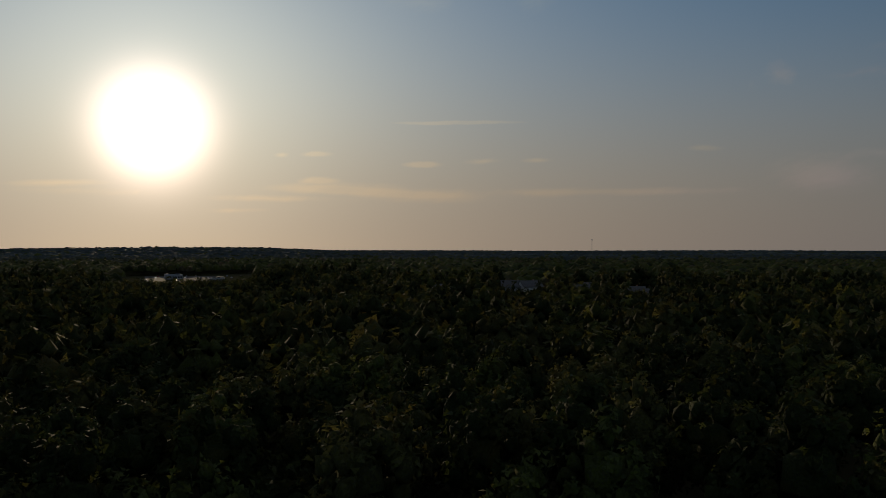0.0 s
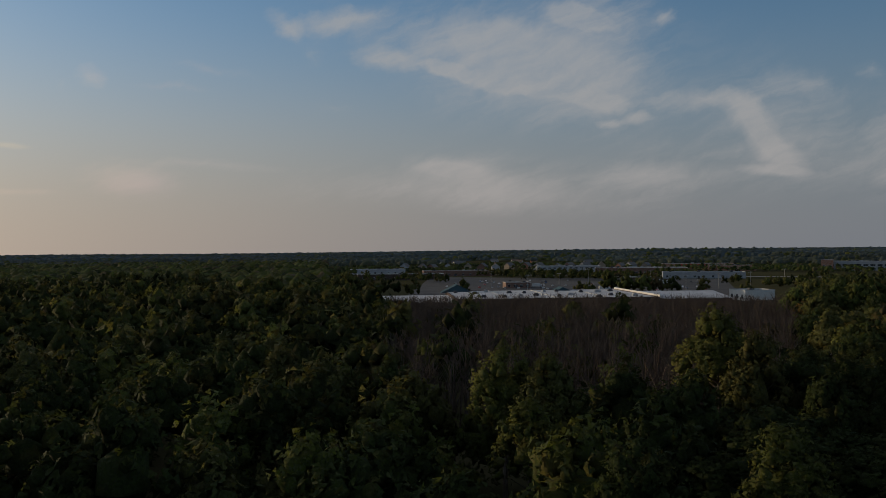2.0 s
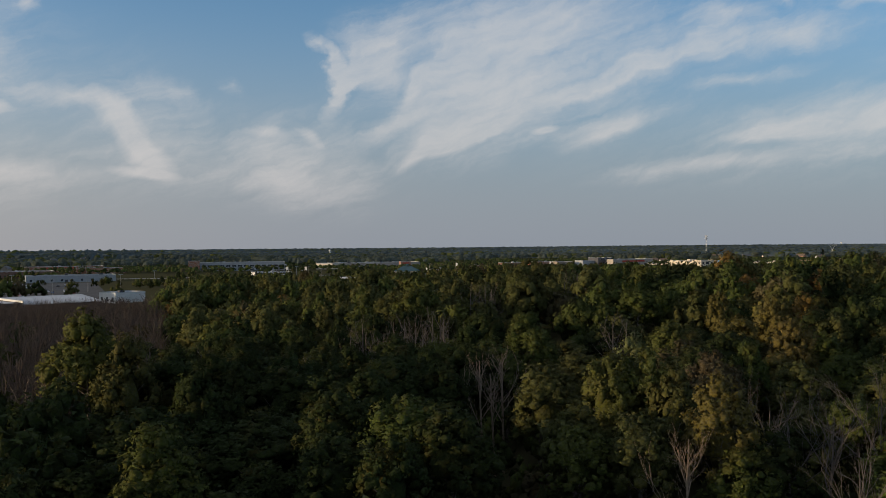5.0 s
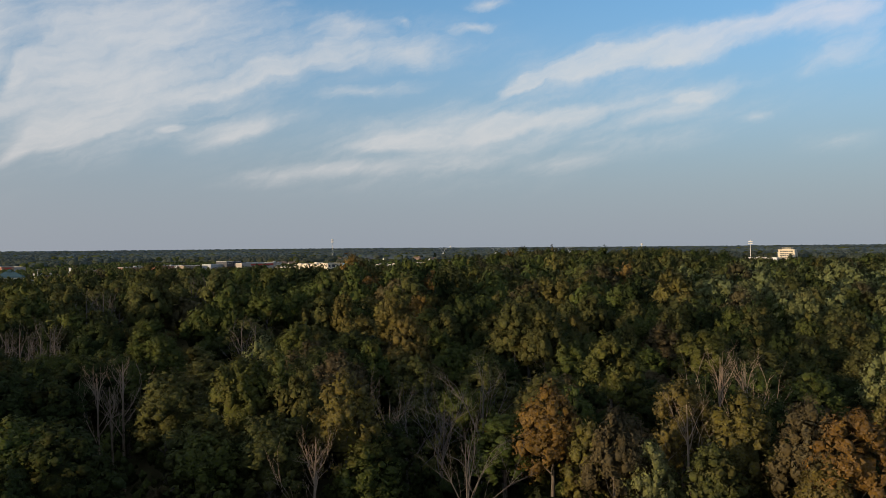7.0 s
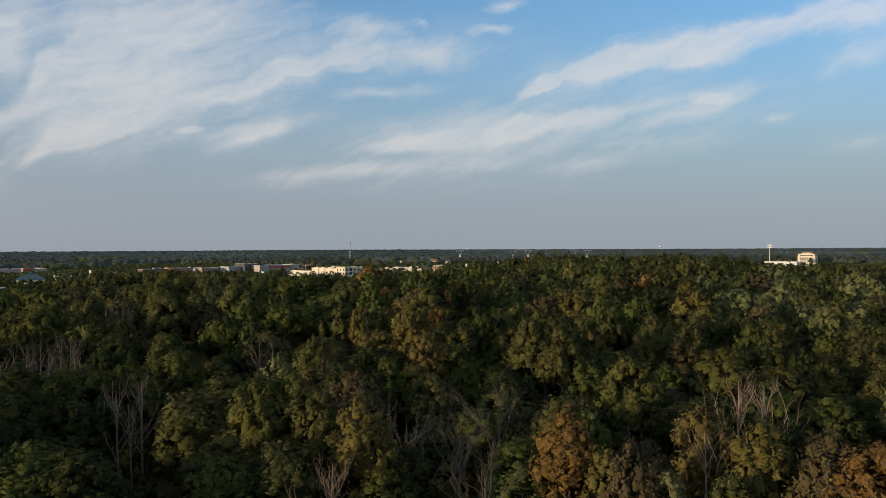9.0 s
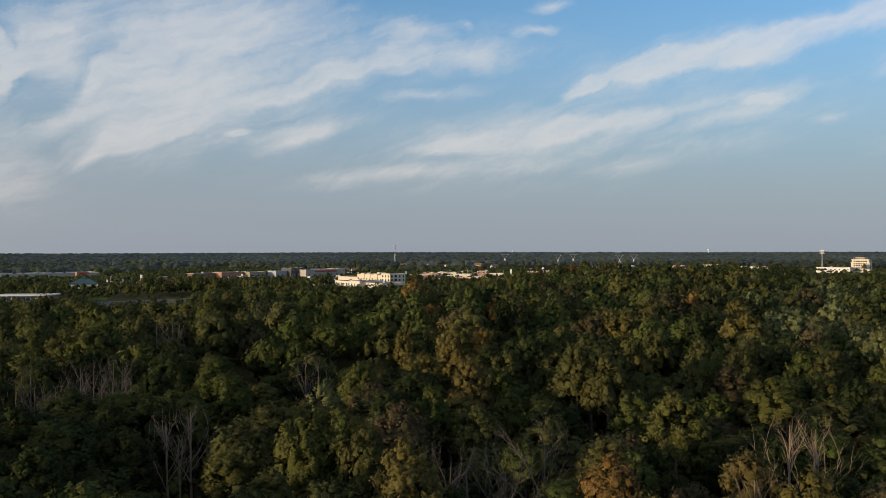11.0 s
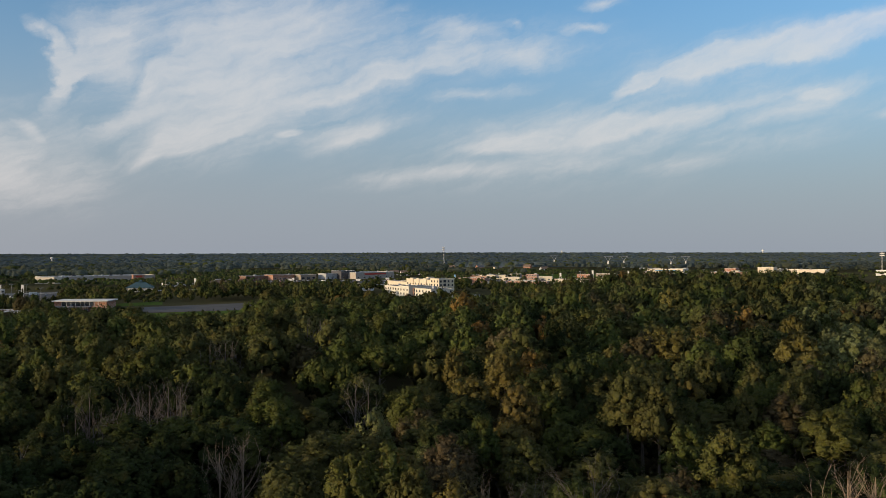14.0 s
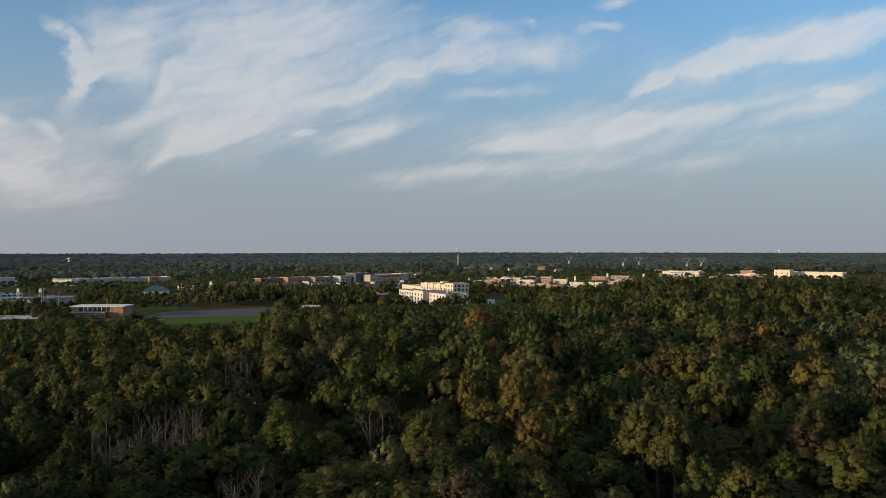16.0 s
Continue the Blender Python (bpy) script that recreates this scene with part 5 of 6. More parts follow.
# school and grounds beyond the wood
def school():
    root = stand("school", "orange brick school with white roof edge and dark ribbon window", "building", 25.2, 655, -20)
    w, dep, h = 36, 20, 7.4
    part("wall", hollow(w, dep, h).mesh("wall", BRICK), root)
    part("roof", Solid().box(-w / 2 - 1.2, w / 2 + 1.2, -1.5, dep + 1.0, h + 0.01, h + 0.65).mesh("roof", WHITE), root, "white overhanging flat roof")
    part("ribbon_window", Solid().box(-w / 2 + 5, w / 2 - 9, -0.12, -0.004, 4.3, 7.1).mesh("ribbon_window", GLASS), root, "dark ribbon of glass")
    for i in range(9):
        part("mullion", Solid().box(-w / 2 + 5 + i * 3.2, -w / 2 + 5.25 + i * 3.2, -0.26, -0.124, 4.3, 7.1).mesh("mullion", WHITE if i % 3 else GREY), root)
    part("canopy", Solid().box(-w / 2 - 1, w / 2 - 10, -7, -0.3, 3.7, 4.05).mesh("canopy", GRAVEL), root)
    part("front_wall", Solid().box(-w / 2, w / 2 - 11, -6, -0.4, -0.6, 3.69).mesh("front_wall", UMBER), root)
    for i in range(5):
        window_in(root, -w / 2 + 4 + i * 5, -6.003, 1.0, 2.6, 1.6)


school()
flat_building("school_annex", "flat grey-roofed brick school annex", 19.6, 600, 56, 34, 4.6, UMBER, MEMBRANE, -6, ((1.0, 1.6, 9),), 3)
patch("sports_field", "mown green playing field behind the wood", "field", [(27.5, 500), (36.0, 510), (36.2, 640), (28.2, 620)], GRASS)
patch("car_park", "dark asphalt car park by the playing field", "car park", [(27.5, 628), (38.5, 640), (37.6, 730), (29.0, 690)], ASPHALT, 0.1)
patch("lawn", "green lawn strip between trees", "lawn", [(27.0, 705), (30, 715), (30.0, 760), (27.0, 740)], GRASS, 0.08)
patch("school_drive", "asphalt drive beside the school", "road", [(16, 570), (26, 612), (26, 628), (16, 588)], ASPHALT, 0.12)
for az, d in ((27.9, 590), (28.9, 592)):
    post = stand("goal", "white football goal on the playing field", "goal", az, d, 10, "goals")
    s = Solid().tube([(-2.4, 0, 0), (-2.4, 0, 2.4)], (0.1, 0.1)).tube([(2.4, 0, 0), (2.4, 0, 2.4)], (0.1, 0.1)).tube([(-2.4, 0, 2.4), (2.4, 0, 2.4)], (0.1, 0.1))
    part("goal_frame", s.mesh("goal_frame", WHITE), post)
    part("net_bar", Solid().tube([(-2.4, 1.5, 0.1), (2.4, 1.5, 0.1)], (0.05, 0.05)).mesh("net_bar", STEEL), post)
flat_building("field_shed", "grey storage shed at the end of the field", 38.4, 668, 14, 9, 4.2, GREY, GRAVEL, -4, ((1.4, 1.0, 2),))

# pavilion with a blue-grey hipped roof
pavilion = stand("pavilion", "white pavilion with a blue-grey hipped metal roof", "building", 28.65, 940, -6)
part("wall", hollow(24, 14, 4.2).mesh("wall", WHITE), pavilion)
part("roof", Solid().hip(-14, 14, -1.6, 15.6, 4.4, 5.6, 0.3).mesh("roof", TEAL), pavilion)
part("cupola", Solid().box(-1.4, 1.4, 5.6, 8.4, 9.4, 10.9).hip(-1.9, 1.9, 5.1, 8.9, 10.9, 1.5, 0.05).mesh("cupola", TEAL), pavilion)
for i in range(9):
    part("column", Solid().tube([(-13.2 + i * 3.3, -1.2, 0), (-13.2 + i * 3.3, -1.2, 4.3)], (0.2, 0.18)).mesh("column", WHITE), pavilion)

# shops and offices: name, label, az, distance, width, depth, height, wall, roof, turn, options
SCHOOL_SIDE = [
    ("retail_store", "long pale retail building with rooftop machinery", 26.4, 1250, 146, 44, 8.0, STONE, MEMBRANE, 16, dict(rows=((1.0, 2.4, 16),), units=16, window_w=5)),
    ("store_entrance", "brick gabled store entrance block", 28.6, 1240, 15, 8, 9.4, BRICK, GRAVEL, 16, dict(rows=((1.0, 2.4, 2),), band=RED)),
    ("store_wing", "cream end block of the long store catching the sun", 23.2, 1215, 26, 18, 8.0, CREAM, MEMBRANE, -30, dict(rows=((1.0, 2.4, 4),), units=2)),
    ("office", "white two-storey office with ribbon windows", 19.9, 890, 38, 20, 6.7, WHITE, MEMBRANE, 16, dict(rows=((0.8, 1.8, 8), (4.2, 1.8, 8)), units=3, window_w=4)),
    ("store", "low white-roofed store on the far side of town", 19.4, 1250, 62, 30, 6.8, WHITE, MEMBRANE, 15, dict(rows=((1, 2, 6),), units=3)),
    ("small_store", "small white store with a flat roof", 30.7, 1050, 19, 12, 4.5, WHITE, MEMBRANE, 27, dict(rows=((1, 2, 3),))),
    ("restaurant", "dark brown restaurant with an orange brick end", 36.2, 1230, 52, 20, 6.3, UMBER, GRAVEL, 32, dict(rows=((1, 2, 6),), units=3)),
    ("store", "red-brown brick store block", 37.7, 1235, 41, 22, 7.4, BRICK, GRAVEL, 34, dict(rows=((1, 2.2, 5),), units=2)),
]
MALL_ROAD = [
    ("store", "tan flat-roofed store with a dark shopfront", 39.2, 1240, 27, 20, 7.2, TAN, MEMBRANE, 35, dict(rows=((1, 2.6, 3),), units=1, window_w=5)),
    ("store", "grey flat-roofed store unit", 40.8, 1250, 24, 20, 8.1, GREY, MEMBRANE, 37, dict(rows=((1, 2.6, 3),), units=1)),
    ("cinema", "tall dark-clad block with a pale sign", 41.8, 1255, 25, 24, 11.9, DARKW, GRAVEL, 38, dict(rows=((1, 2.6, 3), (9.2, 1.8, 3)), units=1, window_w=4.4)),
    ("department_store", "large pale stone store with a red band", 43.6, 1265, 73, 40, 9.5, STONE, MEMBRANE, 40, dict(rows=((1, 2.6, 7),), units=5, band=RED)),
    ("restaurant", "orange brick restaurant with parked cars around", 50.0, 1090, 34, 18, 6.2, BRICK, GRAVEL, -14, dict(rows=((1, 1.8, 5),), units=3)),
    ("store", "pale orange strip of shops", 51.4, 1240, 38, 20, 5.2, CREAM, GRAVEL, -12, dict(rows=((1, 2, 9),), units=4)),
    ("shop_row", "long orange brick row of shops above the trees", 53.7, 985, 46, 20, 6.0, BRICK, GRAVEL, -14, dict(rows=((1, 2.0, 9),), units=6)),
]
EAST_SHOPS = [
    ("hotel", "pink-orange rendered block behind the shops", 54.0, 1120, 13, 12, 10.0, BRICK, GRAVEL, -14, dict(rows=((1, 1.6, 6), (4.2, 1.6, 6), (7.4, 1.6, 6)), units=2, window_w=1.6)),
    ("shop_row", "cream row of shops by the car park", 56.4, 1060, 40, 18, 5.6, CREAM, GRAVEL, -14, dict(rows=((1, 2, 6),), units=4)),
    ("superstore", "wide cream superstore with a blue front panel", 62.6, 1480, 60, 40, 8.5, CREAM, MEMBRANE, -14, dict(rows=((1, 2.6, 12),), units=8, band=BLUE)),
    ("store", "orange brick store among trees", 66.6, 1500, 18, 24, 9.5, BRICK, GRAVEL, -14, dict(rows=((1, 2.2, 6),), units=3)),
    ("works", "tall cream works building catching the sun", 68.7, 1430, 24, 20, 13.0, CREAM, MEMBRANE, -16, dict(rows=((1, 2, 3), (7, 2, 3)), units=1)),
    ("works", "long white works building catching the sun", 70.5, 1450, 84, 26, 9.5, CREAM, MEMBRANE, -16, dict(rows=((1, 2, 10),), units=5)),
    ("clubhouse", "low white building beside a floodlight mast", 75.8, 1480, 50, 18, 8.5, WHITE, GRAVEL, -14, dict(rows=((4, 2, 8),), units=3)),
]
WORKS_ROAD = [
    ("brick_store", "long red brick store beyond the warehouse", -8.1, 1005, 84, 26, 6.4, UMBER, MEMBRANE, 6, dict(rows=((1, 2, 10),), units=5)),
    ("office", "grey office building with ribbon windows", -0.9, 1150, 84, 24, 8.0, GREY, MEMBRANE, 4, dict(rows=((0.8, 1.8, 12), (4.4, 1.8, 12)), units=4, window_w=4)),
    ("mall", "long brown shopping mall with a flat pale roof", 3.8, 1050, 108, 44, 7.4, UMBER, MEMBRANE, 3, dict(rows=((1, 2.2, 12),), units=8)),
    ("mall", "grey-roofed mall wing facing the road", 7.7, 900, 80, 30, 6.4, GREY, GRAVEL, 4, dict(rows=((1, 2.2, 9),), units=5)),
    ("store", "red store with a white front", 7.3, 1300, 100, 30, 7.5, BRICK, MEMBRANE, 2, dict(rows=((1, 2.2, 10),), units=4, band=RED)),
    ("college", "broad office block with a glazed front and white roof edge", 17.6, 1210, 128, 34, 11.5, GREY, MEMBRANE, -2, dict(rows=((1, 2.2, 16), (5.4, 2.6, 16)), units=6, window_w=6)),
    ("college_wing", "brick end block of the broad office", 14.9, 1195, 14, 26, 14.0, BRICK, GRAVEL, -2, dict(rows=((1, 2, 2), (5, 2, 2)), units=1)),
]
WEST_SHOPS = [
    ("bank", "small bright white building among trees", 19.5, 935, 16, 12, 5.8, WHITE, MEMBRANE, 16, dict(rows=((1, 2, 3),))),
    ("store", "low store beyond the western trees", -13.5, 1110, 70, 26, 6.4, GREY, MEMBRANE, 6, dict(rows=((1, 2, 8),), units=3)),
    ("shed", "white roofed shed in the sunlit yard", -70.2, 930, 16.0, 14.0, 4.55, GREY, METAL_ROOF, 10, dict(rows=((1, 2, 6),), units=3)),
    ("shed", "grey roofed shed in the sunlit yard", -67.6, 830, 13, 10, 3.9000000000000004, GREY, METAL_ROOF, -6, dict(rows=((1, 2, 5),), units=2)),
    ("shed", "low white roofed store in the sunlit yard", -69.0, 760, 11, 9, 3.25, GREY, METAL_ROOF, 4, dict(rows=((1, 2, 5),), units=2)),
    ("store", "tan rendered store with a flat roof", 33.9, 1120, 26, 16, 5.5, TAN, GRAVEL, 24, dict(rows=((1, 2, 4),), units=2)),
    ("shop", "small orange brick shop by the road", 32.4, 1080, 16, 12, 4.6, BRICK, GRAVEL, -20, dict(rows=((1, 2, 2),))),
]
SMALL_SHOPS = [
    ("shop", "small tan shop catching the low sun", 34.7, 960, 12, 10, 4.6, TAN, GRAVEL, -24, dict(rows=((1, 2, 2),))),
    ("shop", "low white shop between trees", 42.6, 900, 22, 12, 4.4, WHITE, MEMBRANE, -20, dict(rows=((1, 2, 3),))),
    ("shop", "low brown shop with a pale roof between trees", 41.8, 960, 30, 14, 4.6, UMBER, MEMBRANE, 20, dict(rows=((1, 2, 4),))),
    ("shed", "small white shed beside the green verge", 50.3, 742, 5, 5, 4.0, WHITE, MEMBRANE, -20, dict(rows=((1, 1, 1),))),
    ("shop", "small brick pavilion at the edge of the car park", 57.4, 1290, 20, 12, 5.0, BRICK, GRAVEL, -14, dict(rows=((1, 2, 2),))),
    ("shop", "cream shop with a flat roof by the car park", 52.6, 1150, 24, 12, 5.2, CREAM, GRAVEL, -12, dict(rows=((1, 2, 3),))),
    ("shop", "pink brick shop by the car park", 50.6, 1180, 20, 12, 5.6, BRICK, GRAVEL, -14, dict(rows=((1, 2, 3),))),
]
LAST_SHOPS = [
    ("shop", "tan shop row beside the road", 58.9, 1340, 34, 12, 4.6, TAN, GRAVEL, -14, dict(rows=((1, 2, 4),))),
    ("loading_bay", "white loading bay catching the low sun beside the warehouse", 9.7, 545, 17, 20, 6.2, WHITE, MEMBRANE, -58, dict(rows=((1, 2.6, 3),), units=1)),
    ("store", "long red-brown store with a white roof edge", -12.0, 900, 90, 24, 6.0, DUSK_BRICK, MEMBRANE, 4, dict(rows=((1, 2, 8),), units=5)),
    ("store", "red brick store with a lit end wall", 9.4, 1180, 60, 22, 7.4, BRICK, GRAVEL, 2, dict(rows=((1, 2, 6),), units=3)),
    ("office", "small dark office in the car park", 3.4, 760, 22, 14, 6.0, DUSK_BRICK, GRAVEL, -14, dict(rows=((1, 2, 4),), units=1)),
    ("restaurant", "low brown restaurant in the car park", -4.2, 690, 20, 14, 4.6, UMBER, SHINGLE, 12, dict(rows=((1, 2, 4),), units=1)),
]
for name, label, az, d, w, dep, h, wall, roof, turn, kw in itertools.chain(SCHOOL_SIDE, MALL_ROAD, EAST_SHOPS, WORKS_ROAD, WEST_SHOPS, SMALL_SHOPS, LAST_SHOPS):
    flat_building(name, label, az, d, w, dep, h, wall, roof, turn, **kw)

# stepped apartment tower far off
tower = stand("apartment_tower", "stepped cream apartment tower catching the low sun", "building", 77.3, 1500, -14)
for k, (w, h0, h1) in enumerate(((27, -0.6, 16.5), (25, 16.52, 21.0), (13, 21.02, 24.0))):
    part("storey_block", Solid().box(-w / 2, w / 2, 0, 16, h0, h1).box(-w / 2 - 0.5, w / 2 + 0.5, -0.5, 16.5, h1 - 0.7, h1).mesh("storey_block", CREAM), tower)
for z in (3, 6.5, 10, 13, 17, 22):
    for i in range(6):
        window_in(tower, -8.5 + i * 3.4, -0.004, z, 2.9, 1.9, GREY)


# small shops along the eastern road, brick, white and cream
ge = np.random.default_rng(58)
for i in range(22):
    wall_ = (BRICK, WHITE, CREAM, TAN, UMBER)[int(ge.integers(0, 5))]
    far_ = i > 9
    flat_building("shop", {"orange_brick": "small orange brick shop beside the eastern road", "white_painted_wall": "low white shop beside the eastern road", "cream_render": "low cream shop beside the eastern road",
                           "tan_render": "low tan shop beside the eastern road", "brown_brick": "low brown brick shop beside the eastern road"}[wall_.name],
                  ge.uniform(60.5, 67.5) if far_ else ge.uniform(49.5, 59.5), ge.uniform(1330, 1560) if far_ else ge.uniform(1010, 1330), ge.uniform(10, 26), ge.uniform(9, 15), ge.uniform(3.8, 6.4), wall_,
                  MEMBRANE if ge.random() < 0.5 else GRAVEL, ge.uniform(-40, 0), ((1, 2, 3),), int(ge.integers(0, 3)), seed=i)

# masts, pylons, lamps
def cell_mast(az, d, height, label):
    root = stand("mast", label, "mast", az, d)
    s = Solid()
    for k in range(3):
        a = k * 2.094
        s.tube([(math.cos(a) * 2.2, math.sin(a) * 2.2, -0.5), (math.cos(a) * 0.7, math.sin(a) * 0.7, height)], (0.28, 0.2), 5)
    part("tower_leg", s.mesh("tower_leg", STEEL), root)
    b = Solid()
    for i in range(14):
        z0, z1 = height * i / 14, height * (i + 1) / 14
        r0, r1 = 2.2 - 1.5 * z0 / height, 2.2 - 1.5 * z1 / height
        for k in range(3):
            a, c = k * 2.094, (k + 1) * 2.094
            b.tube([(math.cos(a) * r0, math.sin(a) * r0, z0), (math.cos(c) * r1, math.sin(c) * r1, z1)], (0.12, 0.12), 3, False)
    part("bracing", b.mesh("bracing", STEEL), root)
    h = Solid()
    for z in (height - 0.5, height - 5):
        for k in range(9):
            a = k * 0.698
            h.box(math.cos(a) * 2.3 - 0.3, math.cos(a) * 2.3 + 0.3, math.sin(a) * 2.3 - 0.3, math.sin(a) * 2.3 + 0.3, z - 1.4, z + 1.4)
        h.tube([(0, 0, z - 0.15), (0, 0, z + 0.15)], (2.4, 2.4), 9)
    part("antenna", h.mesh("antenna", WHITE), root)


cell_mast(48.15, 1790, 46, "tall lattice telecom mast above the town")
cell_mast(-43.0, 3300, 60, "distant telecom mast on the skyline")
flood = stand("floodlight_mast", "tall white floodlight mast with cross arms", "mast", 75.2, 1560)
part("pole", Solid().tube([(0, 0, -0.5), (0, 0, 38)], (0.55, 0.35)).mesh("pole", WHITE), flood)
for z in (30, 33.5):
    part("cross_arm", Solid().box(-3.6, 3.6, -0.4, 0.4, z, z + 1.5).mesh("cross_arm", WHITE), flood)


def pylon(az, d):
    root = stand("pylon", "steel lattice power pylon with a V-shaped head", "pylon", az, d, 20, "power line pylons")
    for sx in (-1, 1):
        for sy in (-1, 1):
            part("leg", Solid().tube([(sx * 2.6, sy * 2.6, -0.5), (sx * 0.6, sy * 0.6, 15)], (0.3, 0.24), 4).mesh("leg", STEEL), root)
        part("head_strut", Solid().tube([(sx * 0.5, 0, 15), (sx * 7, 0, 25)], (0.34, 0.26), 4).mesh("head_strut", STEEL), root)
    part("cross_arm", Solid().tube([(-10, 0, 25), (10, 0, 25)], (0.36, 0.36), 4).mesh("cross_arm", STEEL), root)
    a = Solid()
    for z in (4, 8, 12):
        r = 2.6 - 2.0 * z / 15
        a.tube([(-r, -r, z), (r, -r, z + 3)], (0.16, 0.16), 3).tube([(r, -r, z), (-r, -r, z + 3)], (0.16, 0.16), 3)
    part("bracing", a.mesh("bracing", STEEL), root)
    for x in (-9, 0, 9):
        part("insulator", Solid().tube([(x, 0, 25), (x, 0, 22.4)], (0.2, 0.2), 5).mesh("insulator", CONCRETE), root)


for az, d in ((59.0, 1880), (60.0, 1940), (63.0, 1850), (63.9, 1900), (55.5, 2050)):
    pylon(az, d)


def water_tower(az, d, height, label):
    root = stand("water_tower", label, "water tower", az, d)
    part("stem", Solid().tube([(0, 0, -1), (0, 0, height * 0.12), (0, 0, height * 0.7)], (4.2, 2.2, 2.0), 12).mesh("stem", WHITE), root)
    prof = [(0.70, 2.0), (0.76, 6.5), (0.83, 9.0), (0.90, 8.4), (0.96, 5.6), (1.0, 0.6)]
    part("tank", Solid().tube([(0, 0, height * z) for z, _ in prof], [r * min(1.0, height / 36) ** 1.5 for _, r in prof], 16).mesh("tank", WHITE), root)


water_tower(68.55, 4200, 29, "distant white water tower on the skyline")
water_tower(56.0, 4500, 23, "faint white water tower far on the horizon")
water_tower(23.6, 2600, 22, "small white water tower in distant woods")


def lamp_post():
    root = tagged(new("street_lamp"), "tall grey car park lamp post with two heads", "street lamp", "car park lamps")
    part("pole", Solid().tube([(0, 0, -0.3), (0, 0, 11.5)], (0.2, 0.13), 6).mesh("pole", CONCRETE), root)
    part("arm", Solid().box(-1.4, 1.4, -0.08, 0.08, 11.5, 11.66).mesh("arm", STEEL), root)
    for x in (-1.4, 1.4):
        part("lamp_head", Solid().box(x - 0.5, x + 0.5, -0.3, 0.3, 11.3, 11.5).mesh("lamp_head", GREY), root)
    return root


LAMPS = [(20.9, 790), (21.8, 760), (23.0, 800), (21.4, 900), (22.2, 880), (20.2, 780), (35.6, 860), (36.0, 1080), (38.9, 900), (40.3, 980), (37.5, 1100), (44.6, 1150), (33.2, 930), (30.2, 960),
         (51.3, 1020), (52.5, 1060), (55.4, 1080), (56.8, 1000), (57.9, 1060), (58.5, 1120), (59.6, 1050), (60.6, 1100), (61.4, 1180), (62.3, 1250), (65.0, 1350), (66.2, 1300), (57.2, 1200), (53.0, 1180),
         (-3.6, 640), (-1.5, 700), (2.2, 620), (4.4, 760), (8.6, 690), (10.5, 720), (-6.0, 760), (12.5, 820), (18.6, 840), (0.4, 820), (6.6, 640)]
lamp = lamp_post()
for k, (az, d) in enumerate(LAMPS):
    m = pose(*place(az, d), 0, 0, 25 - az)
    if k == 0:
        lamp.matrix_basis = m
    else:
        copy_thing(lamp, m)

# roads and car parks
patch("car_park", "wide asphalt car park behind the warehouse", "car park", [(-12, 540), (10, 590), (9, 880), (-10, 980)], ASPHALT, 0.1)
patch("car_park", "asphalt car park among shops", "car park", [(35, 1050), (47, 1080), (46, 1225), (35, 1210)], ASPHALT, 0.1)
patch("car_park", "asphalt car park by the office", "car park", [(15, 745), (24, 770), (24, 980), (15, 960)], ASPHALT, 0.1)
patch("car_park", "asphalt car park along the row of shops", "car park", [(50, 1000), (63, 1050), (62, 1230), (50, 1200)], ASPHALT, 0.1)
patch("yard", "asphalt yard glinting towards the low sun", "car park", [(-72, 760), (-67.2, 760), (-67.2, 1010), (-72, 1030)], ASPHALT, 0.1)
patch("road", "pale road running through the town", "road", [(-14, 1120), (62, 1290), (62, 1305), (-14, 1135)], CONCRETE, 0.16)
patch("field", "dry open field beyond the shops", "field", [(55, 1260), (63, 1290), (63, 1480), (54, 1450)], GRASS, 0.1)
patch("verge", "green verge beside the apartment block", "lawn", [(48.8, 690), (51.5, 700), (51.5, 800), (48.8, 790)], GRASS, 0.1)


def make_car(paint):
    root = tagged(new("car"), "parked car with glossy paint on the asphalt", "car", "parked cars")
    b = Solid()
    prof = [(-2.2, 0.35), (-2.2, 0.85), (-1.3, 0.95), (1.5, 1.0), (2.2, 0.9), (2.2, 0.35)]
    n = len(prof)
    b.add([(s * 0.9, y, z) for s in (-1, 1) for y, z in prof], [tuple(range(n)), tuple(range(2 * n - 1, n - 1, -1))] + [(i, i + n, (i + 1) % n + n, (i + 1) % n) for i in range(n)])
    part("body", b.mesh("body", paint), root)
    p = [(-0.8, -0.9, 0.98), (0.8, -0.9, 0.98), (0.8, 1.6, 1.0), (-0.8, 1.6, 1.0), (-0.62, -0.3, 1.45), (0.62, -0.3, 1.45), (0.62, 1.1, 1.45), (-0.62, 1.1, 1.45)]
    part("cabin", Solid().add(p, [(0, 1, 5, 4), (1, 2, 6, 5), (2, 3, 7, 6), (3, 0, 4, 7)]).mesh("cabin", GLASS), root)
    part("roof_panel", Solid().box(-0.64, 0.64, -0.32, 1.12, 1.45, 1.5).mesh("roof_panel", paint), root)
    for sx in (-0.92, 0.92):
        for y in (-1.4, 1.4):
            part("wheel", Solid().tube([(sx - 0.1, y, 0.33), (sx + 0.1, y, 0.33)], (0.33, 0.33), 8).mesh("wheel", TYRE), root)
    return root


car_models = [make_car(p) for p in CAR_PAINTS]
used = set()
gc = np.random.default_rng(77)
